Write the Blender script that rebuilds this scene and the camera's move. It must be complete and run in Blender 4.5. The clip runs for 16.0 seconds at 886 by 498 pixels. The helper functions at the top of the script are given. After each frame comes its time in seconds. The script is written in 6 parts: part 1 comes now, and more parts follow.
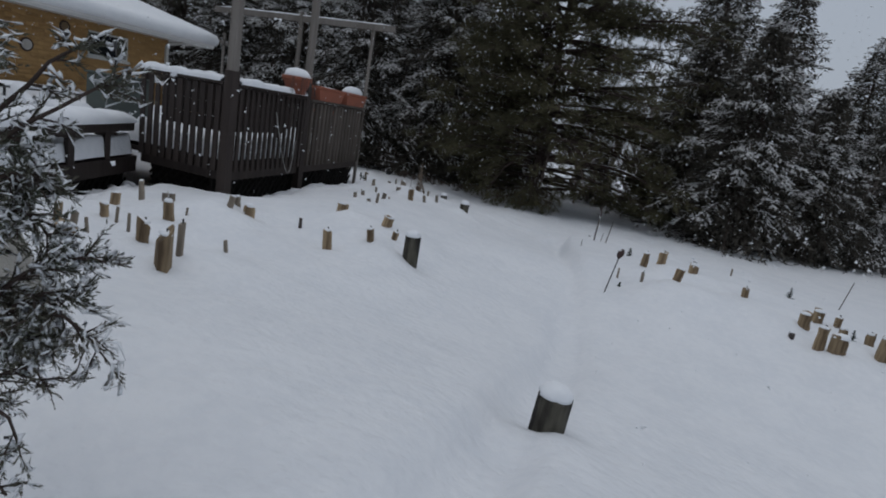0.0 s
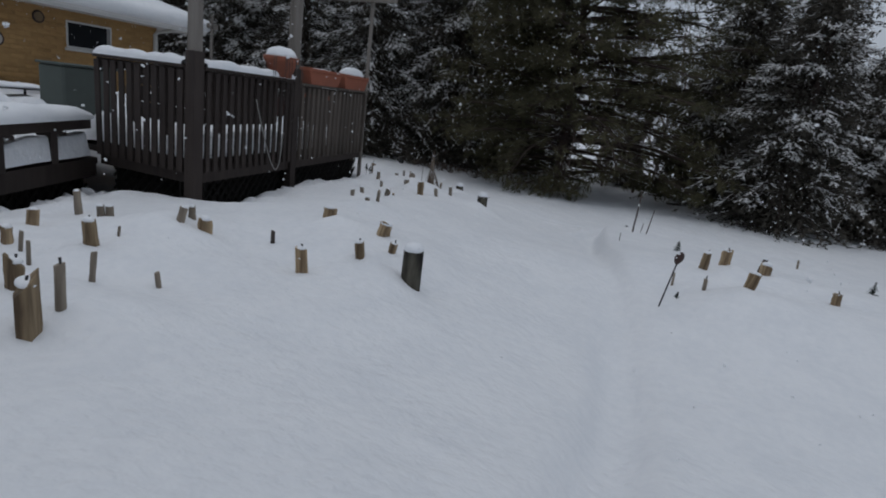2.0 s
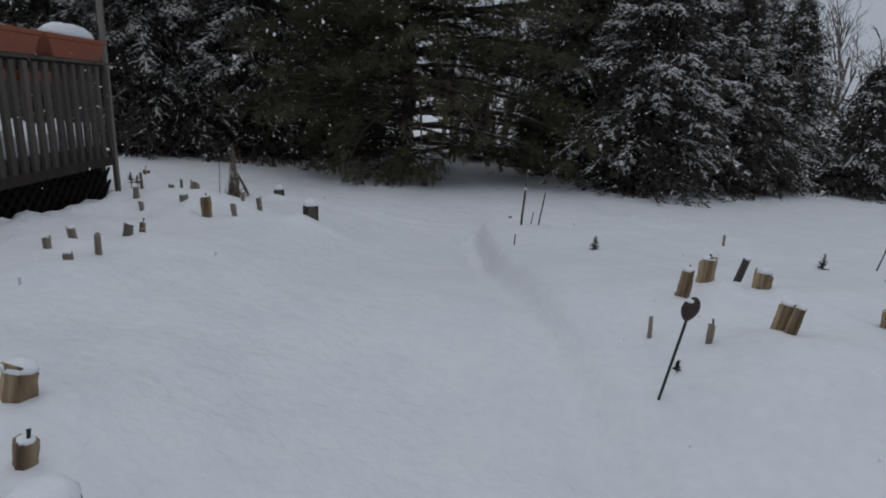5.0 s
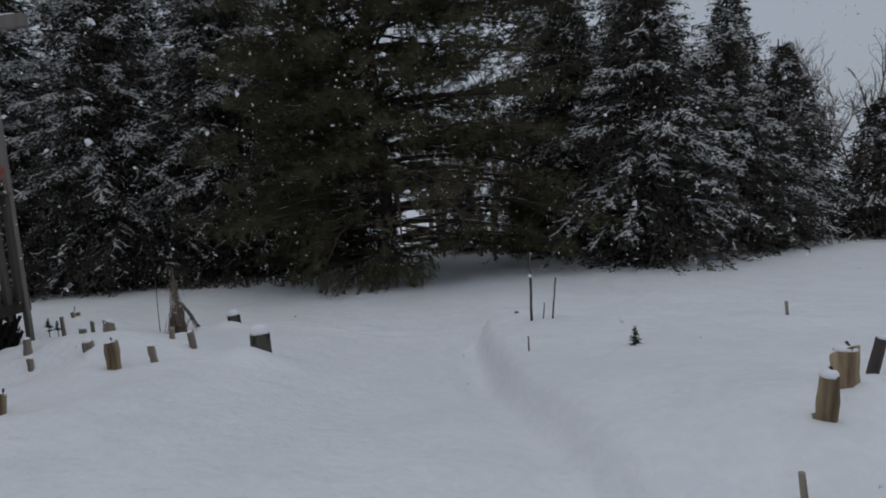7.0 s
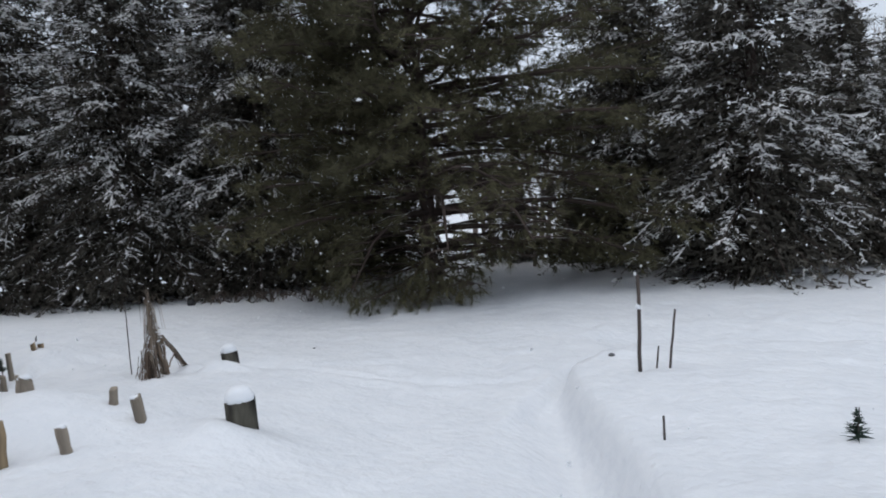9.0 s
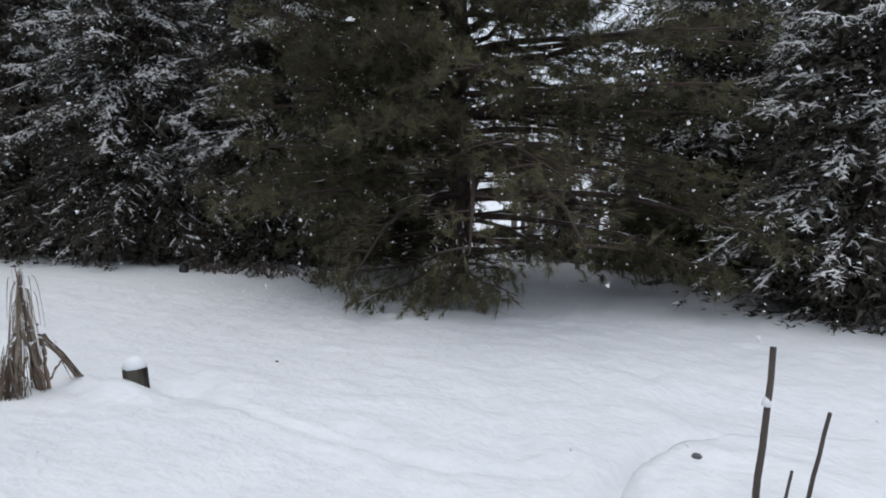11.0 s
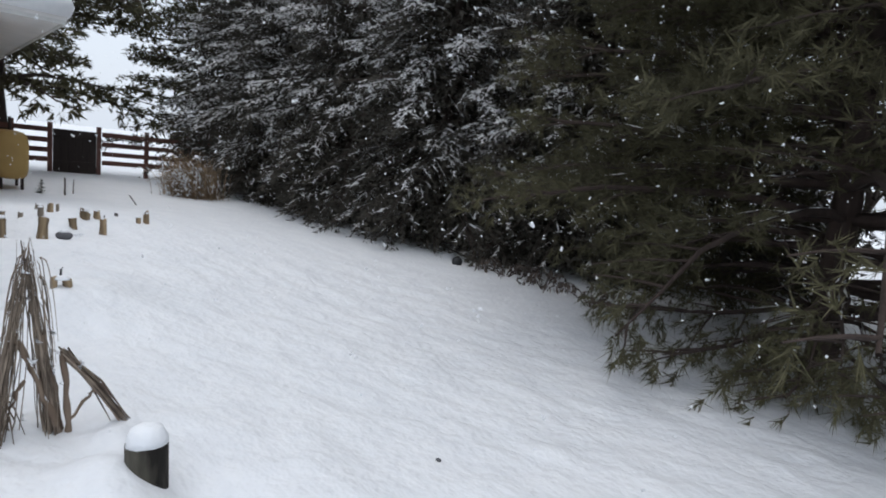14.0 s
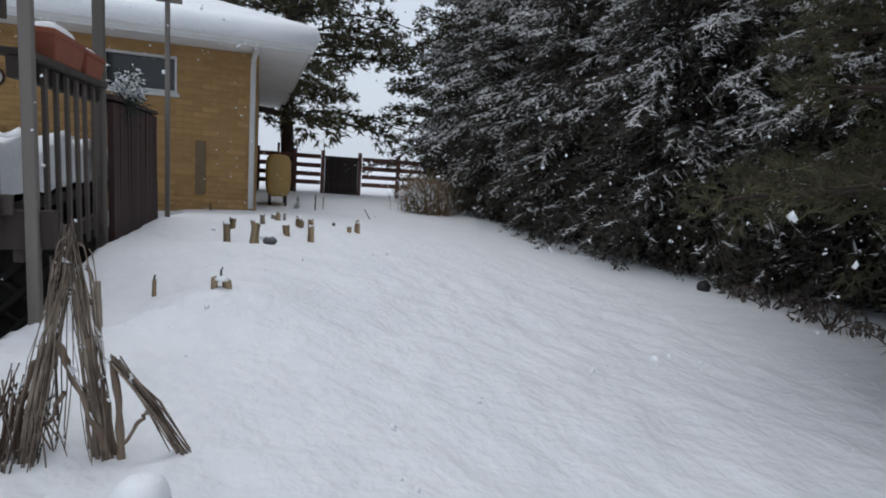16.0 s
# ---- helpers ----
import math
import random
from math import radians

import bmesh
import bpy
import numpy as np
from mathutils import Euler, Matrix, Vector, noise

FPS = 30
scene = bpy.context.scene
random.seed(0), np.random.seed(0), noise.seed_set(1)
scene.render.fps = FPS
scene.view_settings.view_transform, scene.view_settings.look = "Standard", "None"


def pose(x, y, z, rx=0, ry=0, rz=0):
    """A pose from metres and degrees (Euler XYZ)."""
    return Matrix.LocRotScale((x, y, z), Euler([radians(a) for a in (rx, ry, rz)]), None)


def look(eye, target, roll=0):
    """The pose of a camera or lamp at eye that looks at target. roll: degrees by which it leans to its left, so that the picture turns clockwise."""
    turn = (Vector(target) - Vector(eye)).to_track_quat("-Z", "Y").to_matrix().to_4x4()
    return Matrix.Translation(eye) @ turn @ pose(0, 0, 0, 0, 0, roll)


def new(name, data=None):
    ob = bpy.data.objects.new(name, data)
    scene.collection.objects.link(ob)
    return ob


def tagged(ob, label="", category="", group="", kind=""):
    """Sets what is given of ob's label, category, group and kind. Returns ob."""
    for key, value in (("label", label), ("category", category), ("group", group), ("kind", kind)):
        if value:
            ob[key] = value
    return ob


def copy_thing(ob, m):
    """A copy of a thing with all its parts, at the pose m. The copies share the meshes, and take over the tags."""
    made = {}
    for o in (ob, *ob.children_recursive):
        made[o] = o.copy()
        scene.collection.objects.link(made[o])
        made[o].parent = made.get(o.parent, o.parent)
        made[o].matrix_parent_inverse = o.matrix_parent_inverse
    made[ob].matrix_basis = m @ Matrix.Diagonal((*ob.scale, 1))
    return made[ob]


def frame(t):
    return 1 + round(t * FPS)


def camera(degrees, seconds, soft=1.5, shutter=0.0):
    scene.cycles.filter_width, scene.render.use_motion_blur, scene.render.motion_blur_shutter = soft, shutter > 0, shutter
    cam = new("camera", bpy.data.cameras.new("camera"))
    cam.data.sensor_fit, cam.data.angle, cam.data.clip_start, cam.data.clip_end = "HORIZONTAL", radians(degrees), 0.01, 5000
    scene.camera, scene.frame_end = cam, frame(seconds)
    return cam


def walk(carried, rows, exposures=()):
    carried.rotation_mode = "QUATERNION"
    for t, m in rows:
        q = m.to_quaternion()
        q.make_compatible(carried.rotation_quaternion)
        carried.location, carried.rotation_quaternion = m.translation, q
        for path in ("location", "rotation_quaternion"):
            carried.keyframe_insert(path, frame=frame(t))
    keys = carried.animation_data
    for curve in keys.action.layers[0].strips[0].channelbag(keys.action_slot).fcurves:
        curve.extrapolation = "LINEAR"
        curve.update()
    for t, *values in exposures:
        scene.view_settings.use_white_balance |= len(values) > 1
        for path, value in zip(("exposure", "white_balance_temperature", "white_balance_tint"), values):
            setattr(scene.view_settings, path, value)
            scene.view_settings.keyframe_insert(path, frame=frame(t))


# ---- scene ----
cam = camera(76, 16.0, soft=1.9)
PATH = [
    (0, (2.577, -2.727, 1.480), (1.903, -0.895, 1.046), 9.8),
    (0.5, (2.494, -2.472, 1.485), (1.654, -0.734, 0.963), 9.7),
    (1, (2.410, -2.184, 1.493), (1.429, -0.524, 0.964), 9.4),
    (1.5, (2.356, -1.968, 1.477), (1.429, -0.274, 0.956), 9.6),
    (2, (2.257, -1.702, 1.459), (1.521, 0.090, 0.961), 7.3),
    (2.5, (2.084, -1.273, 1.410), (1.414, 0.536, 0.882), 6.5),
    (3, (1.905, -0.912, 1.395), (1.327, 0.922, 0.844), 5.5),
    (3.5, (1.747, -0.555, 1.389), (1.270, 1.308, 0.840), 4.0),
    (4, (1.657, -0.176, 1.353), (1.366, 1.715, 0.772), 3.6),
    (4.2, (1.629, 0.003, 1.339), (1.375, 1.905, 0.776), 3.6),
    (6.3, (1.579, 1.429, 1.232), (1.315, 3.362, 0.793), 0.2),
    (6.5, (1.574, 1.533, 1.211), (1.313, 3.489, 0.885), -0.9),
    (7, (1.548, 1.757, 1.151), (1.315, 3.735, 0.964), -4.6),
    (7.5, (1.475, 2.132, 1.136), (1.184, 4.103, 0.965), -5.8),
    (8, (1.402, 2.447, 1.123), (1.039, 4.409, 0.979), -6.2),
    (8.2, (1.367, 2.576, 1.117), (0.993, 4.536, 0.977), -6.6),
    (10.3, (1.065, 4.006, 1.110), (0.708, 5.962, 0.893), -1.3),
    (10.5, (1.058, 4.132, 1.112), (0.699, 6.087, 0.890), -1.5),
    (11, (1.109, 4.457, 1.125), (0.609, 6.381, 0.903), 1.0),
    (11.5, (1.096, 4.793, 1.115), (0.504, 6.687, 0.866), 1.4),
    (12, (0.989, 5.161, 1.124), (0.248, 7.002, 0.871), 2.1),
    (12.5, (0.863, 5.561, 1.113), (-0.162, 7.254, 0.826), 2.3),
    (13, (0.717, 5.846, 1.092), (-0.481, 7.422, 0.802), 3.4),
    (13.5, (0.601, 6.081, 1.080), (-0.719, 7.558, 0.806), 6.5),
    (14, (0.574, 6.255, 1.070), (-0.863, 7.615, 0.778), 6.3),
    (14.5, (0.494, 6.446, 1.075), (-1.092, 7.625, 0.771), 5.4),
    (15, (0.377, 6.611, 1.025), (-1.321, 7.620, 0.709), 5.4),
    (15.5, (0.249, 6.799, 0.977), (-1.545, 7.637, 0.692), 6.9),
    (16, (0.132, 6.937, 0.923), (-1.746, 7.559, 0.629), 4.2),
]
EXPOSURES = [(0, -0.63, 6140, 7.5), (4, -0.71, 6140, 7.5), (7, -0.74, 6140, 7.5), (8.2, -0.11, 6140, 7.5), (10.5, 0.35, 6260, 7.5), (12.5, 0.48, 6270, 7.5), (14.5, 0.49, 6270, 7.5), (16, 0.2, 6190, 7.5)]
walk(cam, [(t, look(eye, target, roll)) for t, eye, target, roll in PATH], EXPOSURES)

# world and light: a bright overcast sky, snow falling
world = bpy.data.worlds.new("overcast_sky")
scene.world = world
world.use_nodes = True
wn, wl = world.node_tree.nodes, world.node_tree.links
wn.clear()
sky = wn.new("ShaderNodeTexSky")
sky.sky_type, sky.sun_disc = "NISHITA", False
sky.sun_elevation, sky.sun_rotation = radians(82), radians(250)
sky.air_density, sky.dust_density, sky.ozone_density = 1.0, 6.0, 1.0
veil = wn.new("ShaderNodeMixRGB")
veil.inputs[0].default_value = 0.78
veil.inputs[2].default_value = (7.4, 7.8, 8.6, 1)
backgr = wn.new("ShaderNodeBackground")
backgr.inputs[1].default_value = 0.092
wout = wn.new("ShaderNodeOutputWorld")
wl.new(sky.outputs[0], veil.inputs[1])
wl.new(veil.outputs[0], backgr.inputs[0])
wl.new(backgr.outputs[0], wout.inputs[0])
sun = new("sun", bpy.data.lights.new("sun", "SUN"))
sun.data.energy, sun.data.angle, sun.data.color = 0.5, radians(60), (1.0, 0.97, 0.93)
sun.matrix_world = look((0, 0, 20), (1.5, 0.5, 0))


# materials
def material(name, colour, rough=0.8, second=None, scale=20.0, bump=0.0, bump_scale=60.0, stretch=(1, 1, 1), metal=0.0, mix=1.0, detail=6.0, ramp=(0.35, 0.65), island=0.0, obj=0.0, depth=0.01, grainy=5):
    """A surface whose colour wanders between two tones at two sizes, with fine relief."""
    m = bpy.data.materials.new(name)
    m.use_nodes = True
    n, l = m.node_tree.nodes, m.node_tree.links
    b = n["Principled BSDF"]
    b.inputs["Roughness"].default_value, b.inputs["Metallic"].default_value = rough, metal
    b.inputs["Specular IOR Level"].default_value = 0.3
    co = n.new("ShaderNodeTexCoord")
    mp = n.new("ShaderNodeMapping")
    mp.inputs["Scale"].default_value = stretch
    l.new(co.outputs["Object"], mp.inputs[0])
    tone = n.new("ShaderNodeTexNoise")
    tone.inputs["Scale"].default_value, tone.inputs["Detail"].default_value = scale, detail
    l.new(mp.outputs[0], tone.inputs["Vector"])
    broad = n.new("ShaderNodeTexNoise")
    broad.inputs["Scale"].default_value = scale * 0.17
    l.new(mp.outputs[0], broad.inputs["Vector"])
    add = n.new("ShaderNodeMath")
    add.operation = "MULTIPLY_ADD"
    add.inputs[1].default_value = 0.5
    l.new(tone.outputs["Fac"], add.inputs[0])
    half = n.new("ShaderNodeMath")
    half.operation = "MULTIPLY"
    half.inputs[1].default_value = 0.5
    l.new(broad.outputs["Fac"], half.inputs[0])
    l.new(half.outputs[0], add.inputs[2])
    cr = n.new("ShaderNodeValToRGB")
    cr.color_ramp.elements[0].position, cr.color_ramp.elements[1].position = ramp
    cr.color_ramp.elements[0].color = (*colour, 1)
    cr.color_ramp.elements[1].color = (*(second or [c * 0.75 for c in colour]), 1)
    l.new(add.outputs[0], cr.inputs[0])
    last = cr.outputs[0]
    for amount, source in ((island, "Geometry"), (obj, "Object")):
        if amount:
            src = n.new("ShaderNodeNewGeometry" if source == "Geometry" else "ShaderNodeObjectInfo")
            hv = n.new("ShaderNodeHueSaturation")
            mr = n.new("ShaderNodeMapRange")
            mr.inputs["To Min"].default_value, mr.inputs["To Max"].default_value = 1 - amount, 1 + amount
            l.new(src.outputs["Random Per Island" if source == "Geometry" else "Random"], mr.inputs["Value"])
            l.new(mr.outputs[0], hv.inputs["Value"])
            l.new(last, hv.inputs["Color"])
            last = hv.outputs[0]
    l.new(last, b.inputs["Base Color"])
    if bump:
        bn = n.new("ShaderNodeTexNoise")
        bn.inputs["Scale"].default_value, bn.inputs["Detail"].default_value = bump_scale, grainy
        l.new(mp.outputs[0], bn.inputs["Vector"])
        bp = n.new("ShaderNodeBump")
        bp.inputs["Strength"].default_value, bp.inputs["Distance"].default_value = bump, depth
        l.new(bn.outputs["Fac"], bp.inputs["Height"])
        l.new(bp.outputs[0], b.inputs["Normal"])
    return m


# the darker second tone stands in for faint shading of the snow's fine relief
SNOW = material("snow", (0.79, 0.80, 0.82), 0.65, (0.735, 0.75, 0.778), 17, 0.8, 19, ramp=(0.4, 0.62), depth=0.017, grainy=2.0)
SNOW_LUMP = material("snow_clump", (0.86, 0.87, 0.89), 0.7, (0.80, 0.82, 0.85), 20, 0.4, 120)
SPRUCE = material("spruce_needles", (0.046, 0.042, 0.034), 0.8, (0.086, 0.077, 0.062), 3, island=0.35)
SPRUCE_SNOW = material("snow_on_spruce", (0.82, 0.815, 0.81), 0.85, (0.68, 0.675, 0.67), 14)
PINE = material("pine_needles", (0.060, 0.056, 0.030), 0.75, (0.100, 0.092, 0.048), 2, island=0.3)
JUNIPER = material("juniper_needles", (0.075, 0.09, 0.065), 0.75, (0.12, 0.105, 0.08), 14, island=0.3)
BARK = material("bark", (0.035, 0.025, 0.022), 0.9, (0.07, 0.05, 0.042), 12, 0.8, 30, (1, 1, 0.25))
BARE = material("bare_twigs", (0.16, 0.13, 0.115), 0.9, (0.24, 0.21, 0.19), 8)
WOOD = material("split_wood", (0.38, 0.285, 0.175), 0.85, (0.11, 0.075, 0.045), 34, 0.8, 70, (1, 1, 0.10), ramp=(0.42, 0.62), obj=0.3)
GREYWOOD = material("grey_wood", (0.30, 0.255, 0.20), 0.9, (0.13, 0.11, 0.09), 30, 0.6, 60, (1, 1, 0.12), obj=0.25)
DARKWOOD = material("dark_wood", (0.10, 0.08, 0.07), 0.9, (0.05, 0.042, 0.04), 20, 0.6, 60, (1, 1, 0.15))
POSTWOOD = material("weathered_post", (0.014, 0.012, 0.010), 0.9, (0.15, 0.14, 0.11), 22, 1.0, 60, (1, 1, 0.22), ramp=(0.46, 0.72))
REDSTAIN = material("red_brown_stained_wood", (0.055, 0.030, 0.027), 0.75, (0.032, 0.019, 0.018), 14, 0.4, 50, (1, 1, 0.1), obj=0.2)
STAIN = material("dark_stained_wood", (0.027, 0.020, 0.018), 0.7, (0.047, 0.036, 0.031), 14, 0.4, 50, (1, 1, 0.1), obj=0.15)
WEATHER = material("weathered_grey_wood", (0.23, 0.21, 0.19), 0.85, (0.14, 0.125, 0.11), 14, 0.5, 50, (1, 1, 0.1), obj=0.12)
RAILGREY = material("weathered_brown_wood", (0.105, 0.088, 0.075), 0.85, (0.06, 0.05, 0.043), 18, 0.5, 50, (1, 1, 0.1), obj=0.2)
TERRA = material("terracotta", (0.30, 0.10, 0.06), 0.8, (0.22, 0.085, 0.055), 9, 0.3, 40)
BRICK = material("buff_brick", (0.40, 0.25, 0.105), 0.85, (0.31, 0.185, 0.075), 9, 0.5, 60, obj=0.14)
BRICKREST = material("buff_brick_far", (0.40, 0.25, 0.105), 0.85, (0.31, 0.185, 0.075), 9, 0.5, 60, island=0.14)
MORTAR = material("mortar", (0.37, 0.232, 0.10), 0.95, (0.32, 0.195, 0.085), 30, 0.4, 80)
PATCH = material("weathered_board", (0.20, 0.145, 0.085), 0.9, (0.15, 0.11, 0.07), 8, 0.3, 40)
TRIM = material("white_trim", (0.60, 0.60, 0.58), 0.6, (0.5, 0.5, 0.485), 6, 0.1, 30)
SOFFIT = material("soffit", (0.70, 0.69, 0.67), 0.7, (0.62, 0.61, 0.6), 4)
FENCE = material("fence_wood", (0.17, 0.085, 0.068), 0.85, (0.115, 0.062, 0.052), 14, 0.4, 40, (1, 0.15, 1), obj=0.15)
TANK = material("buff_painted_steel", (0.44, 0.30, 0.11), 0.55, (0.38, 0.25, 0.09), 5)
STRAW = material("dry_straw", (0.30, 0.245, 0.19), 0.9, (0.10, 0.075, 0.06), 25, island=0.6)
TAN = material("tan_grass", (0.42, 0.31, 0.20), 0.9, (0.22, 0.15, 0.095), 20, island=0.4)
TARP = material("grey_burlap", (0.42, 0.40, 0.36), 0.95, (0.31, 0.295, 0.265), 9, 0.9, 160)
COVER = material("grey_green_cover", (0.17, 0.18, 0.165), 0.7, (0.13, 0.14, 0.128), 4, 0.3, 12)
SCREEN = material("green_grey_panel", (0.085, 0.10, 0.09), 0.8, (0.07, 0.08, 0.075), 5)
BLACK = material("black_metal", (0.018, 0.018, 0.02), 0.45, (0.03, 0.03, 0.032), 9)
RUST = material("rusty_metal", (0.06, 0.035, 0.03), 0.7, (0.035, 0.028, 0.028), 20, 0.4, 60)
EVERGREEN = material("evergreen_sprig", (0.02, 0.035, 0.025), 0.7, (0.03, 0.05, 0.035), 20)
STONE = material("grey_stone", (0.13, 0.13, 0.14), 0.85, (0.09, 0.09, 0.095), 14, 0.6, 30)
CORD = material("pale_cord", (0.35, 0.34, 0.32), 0.8, (0.25, 0.24, 0.23), 20)
# near-black: shade under the deck put into the colour of laths and backing
UNDER_SHADE = material("under_deck_shade", (0.017, 0.015, 0.013), 0.95, (0.011, 0.010, 0.009), 8, 0.6, 20)
DIAL = material("dial_face", (0.45, 0.43, 0.40), 0.5, (0.38, 0.36, 0.33), 6)

GLASS = bpy.data.materials.new("window_glass")
GLASS.use_nodes = True
gb = GLASS.node_tree.nodes["Principled BSDF"]
gb.inputs["Base Color"].default_value = (0.02, 0.022, 0.025, 1)
gb.inputs["Roughness"].default_value = 0.06
gb.inputs["IOR"].default_value = 1.5


# building helpers
def tri_mesh(name, verts, faces):
    """A mesh from arrays of vertices and of triangles (or quads)."""
    me = bpy.data.meshes.new(name)
    verts, faces = np.asarray(verts, np.float32).reshape(-1, 3), np.asarray(faces, np.int32)
    k = faces.shape[1]
    me.vertices.add(len(verts))
    me.vertices.foreach_set("co", verts.ravel())
    me.loops.add(faces.size)
    me.loops.foreach_set("vertex_index", faces.ravel())
    me.polygons.add(len(faces))
    me.polygons.foreach_set("loop_start", np.arange(0, faces.size, k, dtype=np.int32))
    me.polygons.foreach_set("loop_total", np.full(len(faces), k, np.int32))
    me.update(calc_edges=True)
    return me


def thing(name, label, category, m=None, group="", kind=""):
    ob = new(name)
    ob.empty_display_size = 0.1
    ob.matrix_world = m if m is not None else Matrix()
    return tagged(ob, label, category, group, kind)


def own(name, me, mat, parent=None, label="", smooth=False, kind=""):
    """A mesh as one object, under a thing where one is given."""
    if not me.materials:
        me.materials.append(mat)
    if smooth:
        me.polygons.foreach_set("use_smooth", [True] * len(me.polygons))
    ob = new(name, me)
    if parent:
        ob.parent = parent
    if label:
        ob["label"] = label
    if kind:
        ob["kind"] = kind
    return ob


def part(name, bm, mat, parent=None, label="", smooth=False):
    me = bpy.data.meshes.new(name)
    bm.to_mesh(me)
    bm.free()
    return own(name, me, mat, parent, label, smooth)


def box(x0, x1, y0, y1, z0, z1, bevel=0.004, bm=None):
    """A box with slightly rounded edges."""
    b = bmesh.new()
    bmesh.ops.create_cube(b, size=1)
    bmesh.ops.scale(b, vec=(x1 - x0, y1 - y0, z1 - z0), verts=b.verts)
    if bevel:
        bmesh.ops.bevel(b, geom=b.edges[:], offset=min(bevel, 0.3 * min(x1 - x0, y1 - y0, z1 - z0)), segments=1, affect="EDGES")
    bmesh.ops.translate(b, vec=((x0 + x1) / 2, (y0 + y1) / 2, (z0 + z1) / 2), verts=b.verts)
    if bm is None:
        return b
    me = bpy.data.meshes.new("tmp")
    b.to_mesh(me)
    b.free()
    bm.from_mesh(me)
    bpy.data.meshes.remove(me)
    return bm


def tube_arrays(points, radii, sides=6):
    """Vertices and quads of a tapering tube along points."""
    pts = np.asarray(points, float)
    d = np.gradient(pts, axis=0)
    d /= np.linalg.norm(d, axis=1)[:, None] + 1e-9
    ref = np.where(np.abs(d[:, 2:3]) > 0.9, np.array([[1.0, 0, 0]]), np.array([[0, 0, 1.0]]))
    u = np.cross(d, ref)
    u /= np.linalg.norm(u, axis=1)[:, None] + 1e-9
    v = np.cross(d, u)
    a = np.arange(sides) * 2 * math.pi / sides
    ring = np.cos(a)[None, :, None] * u[:, None] + np.sin(a)[None, :, None] * v[:, None]
    verts = (pts[:, None] + ring * np.asarray(radii, float)[:, None, None]).reshape(-1, 3)
    i = np.arange(len(pts) - 1)[:, None] * sides
    j = np.arange(sides)[None, :]
    k = (j + 1) % sides
    quads = np.stack([i + j, i + k, i + sides + k, i + sides + j], -1).reshape(-1, 4)
    return verts, quads


def joined(pieces):
    """Joins arrays of vertices and faces of one kind."""
    vs, fs, base = [], [], 0
    for v, f in pieces:
        vs.append(v)
        fs.append(np.asarray(f) + base)
        base += len(v)
    return np.concatenate(vs), np.concatenate(fs)


def tube(name, points, radii, mat, parent=None, sides=6, label=""):
    return own(name, tri_mesh(name, *tube_arrays(points, radii, sides)), mat, parent, label, True)


def snow_strip(points, width, height, seed=0, steps=10):
    """Snow lying along a line: a lumpy, rounded ridge."""
    rng = np.random.default_rng(seed)
    pts = np.asarray(points, float)
    s = np.linspace(0, len(pts) - 1, max(steps, len(pts)))
    line = np.stack([np.interp(s, range(len(pts)), pts[:, i]) for i in range(3)], -1)
    d = np.gradient(line, axis=0)
    d[:, 2] = 0
    d /= np.linalg.norm(d, axis=1)[:, None]
    side = np.stack([-d[:, 1], d[:, 0], 0 * d[:, 0]], -1)
    prof = [(-1, 0.0), (-1.04, 0.35), (-0.86, 0.78), (-0.45, 0.98), (0, 1.0), (0.45, 0.97), (0.86, 0.75), (1.04, 0.35), (1, 0.0)]
    wob = 1 + 0.16 * np.convolve(rng.normal(size=len(line) + 2), [0.25, 0.5, 0.25], "valid")
    end = np.minimum(1, np.minimum(np.arange(len(line)) + 0.35, np.arange(len(line))[::-1] + 0.35) / 1.2) ** 0.5
    verts = np.concatenate([line + side * (a * width / 2 * (0.92 + 0.08 * wob * end))[:, None] + np.array([0, 0, 1.0]) * (b * height * wob * end)[:, None] for a, b in prof]).reshape(len(prof), len(line), 3)
    q = []
    n = len(line)
    for p in range(len(prof) - 1):
        for i in range(n - 1):
            q.append((p * n + i, (p + 1) * n + i, (p + 1) * n + i + 1, p * n + i + 1))
    return verts.reshape(-1, 3), np.array(q)


def dome(rx, ry, h, seed=0, rings=5, sides=12):
    """A small lumpy heap of snow, flat below."""
    rng = np.random.default_rng(seed)
    b = bmesh.new()
    rows = []
    for r in range(rings):
        f = r / (rings - 1) * 0.93
        rad = math.cos(f * math.pi / 2) ** 0.7
        rows.append([b.verts.new((rx * rad * math.cos(a) * rng.uniform(0.93, 1.07), ry * rad * math.sin(a) * rng.uniform(0.93, 1.07), h * math.sin(f * math.pi / 2) * rng.uniform(0.95, 1.05))) for a in np.arange(sides) * 2 * math.pi / sides])
    for lo, hi in zip(rows, rows[1:]):
        for i in range(sides):
            b.faces.new((lo[i], lo[(i + 1) % sides], hi[(i + 1) % sides], hi[i]))
    b.faces.new(rows[-1])
    b.faces.new(rows[0][::-1])
    return b


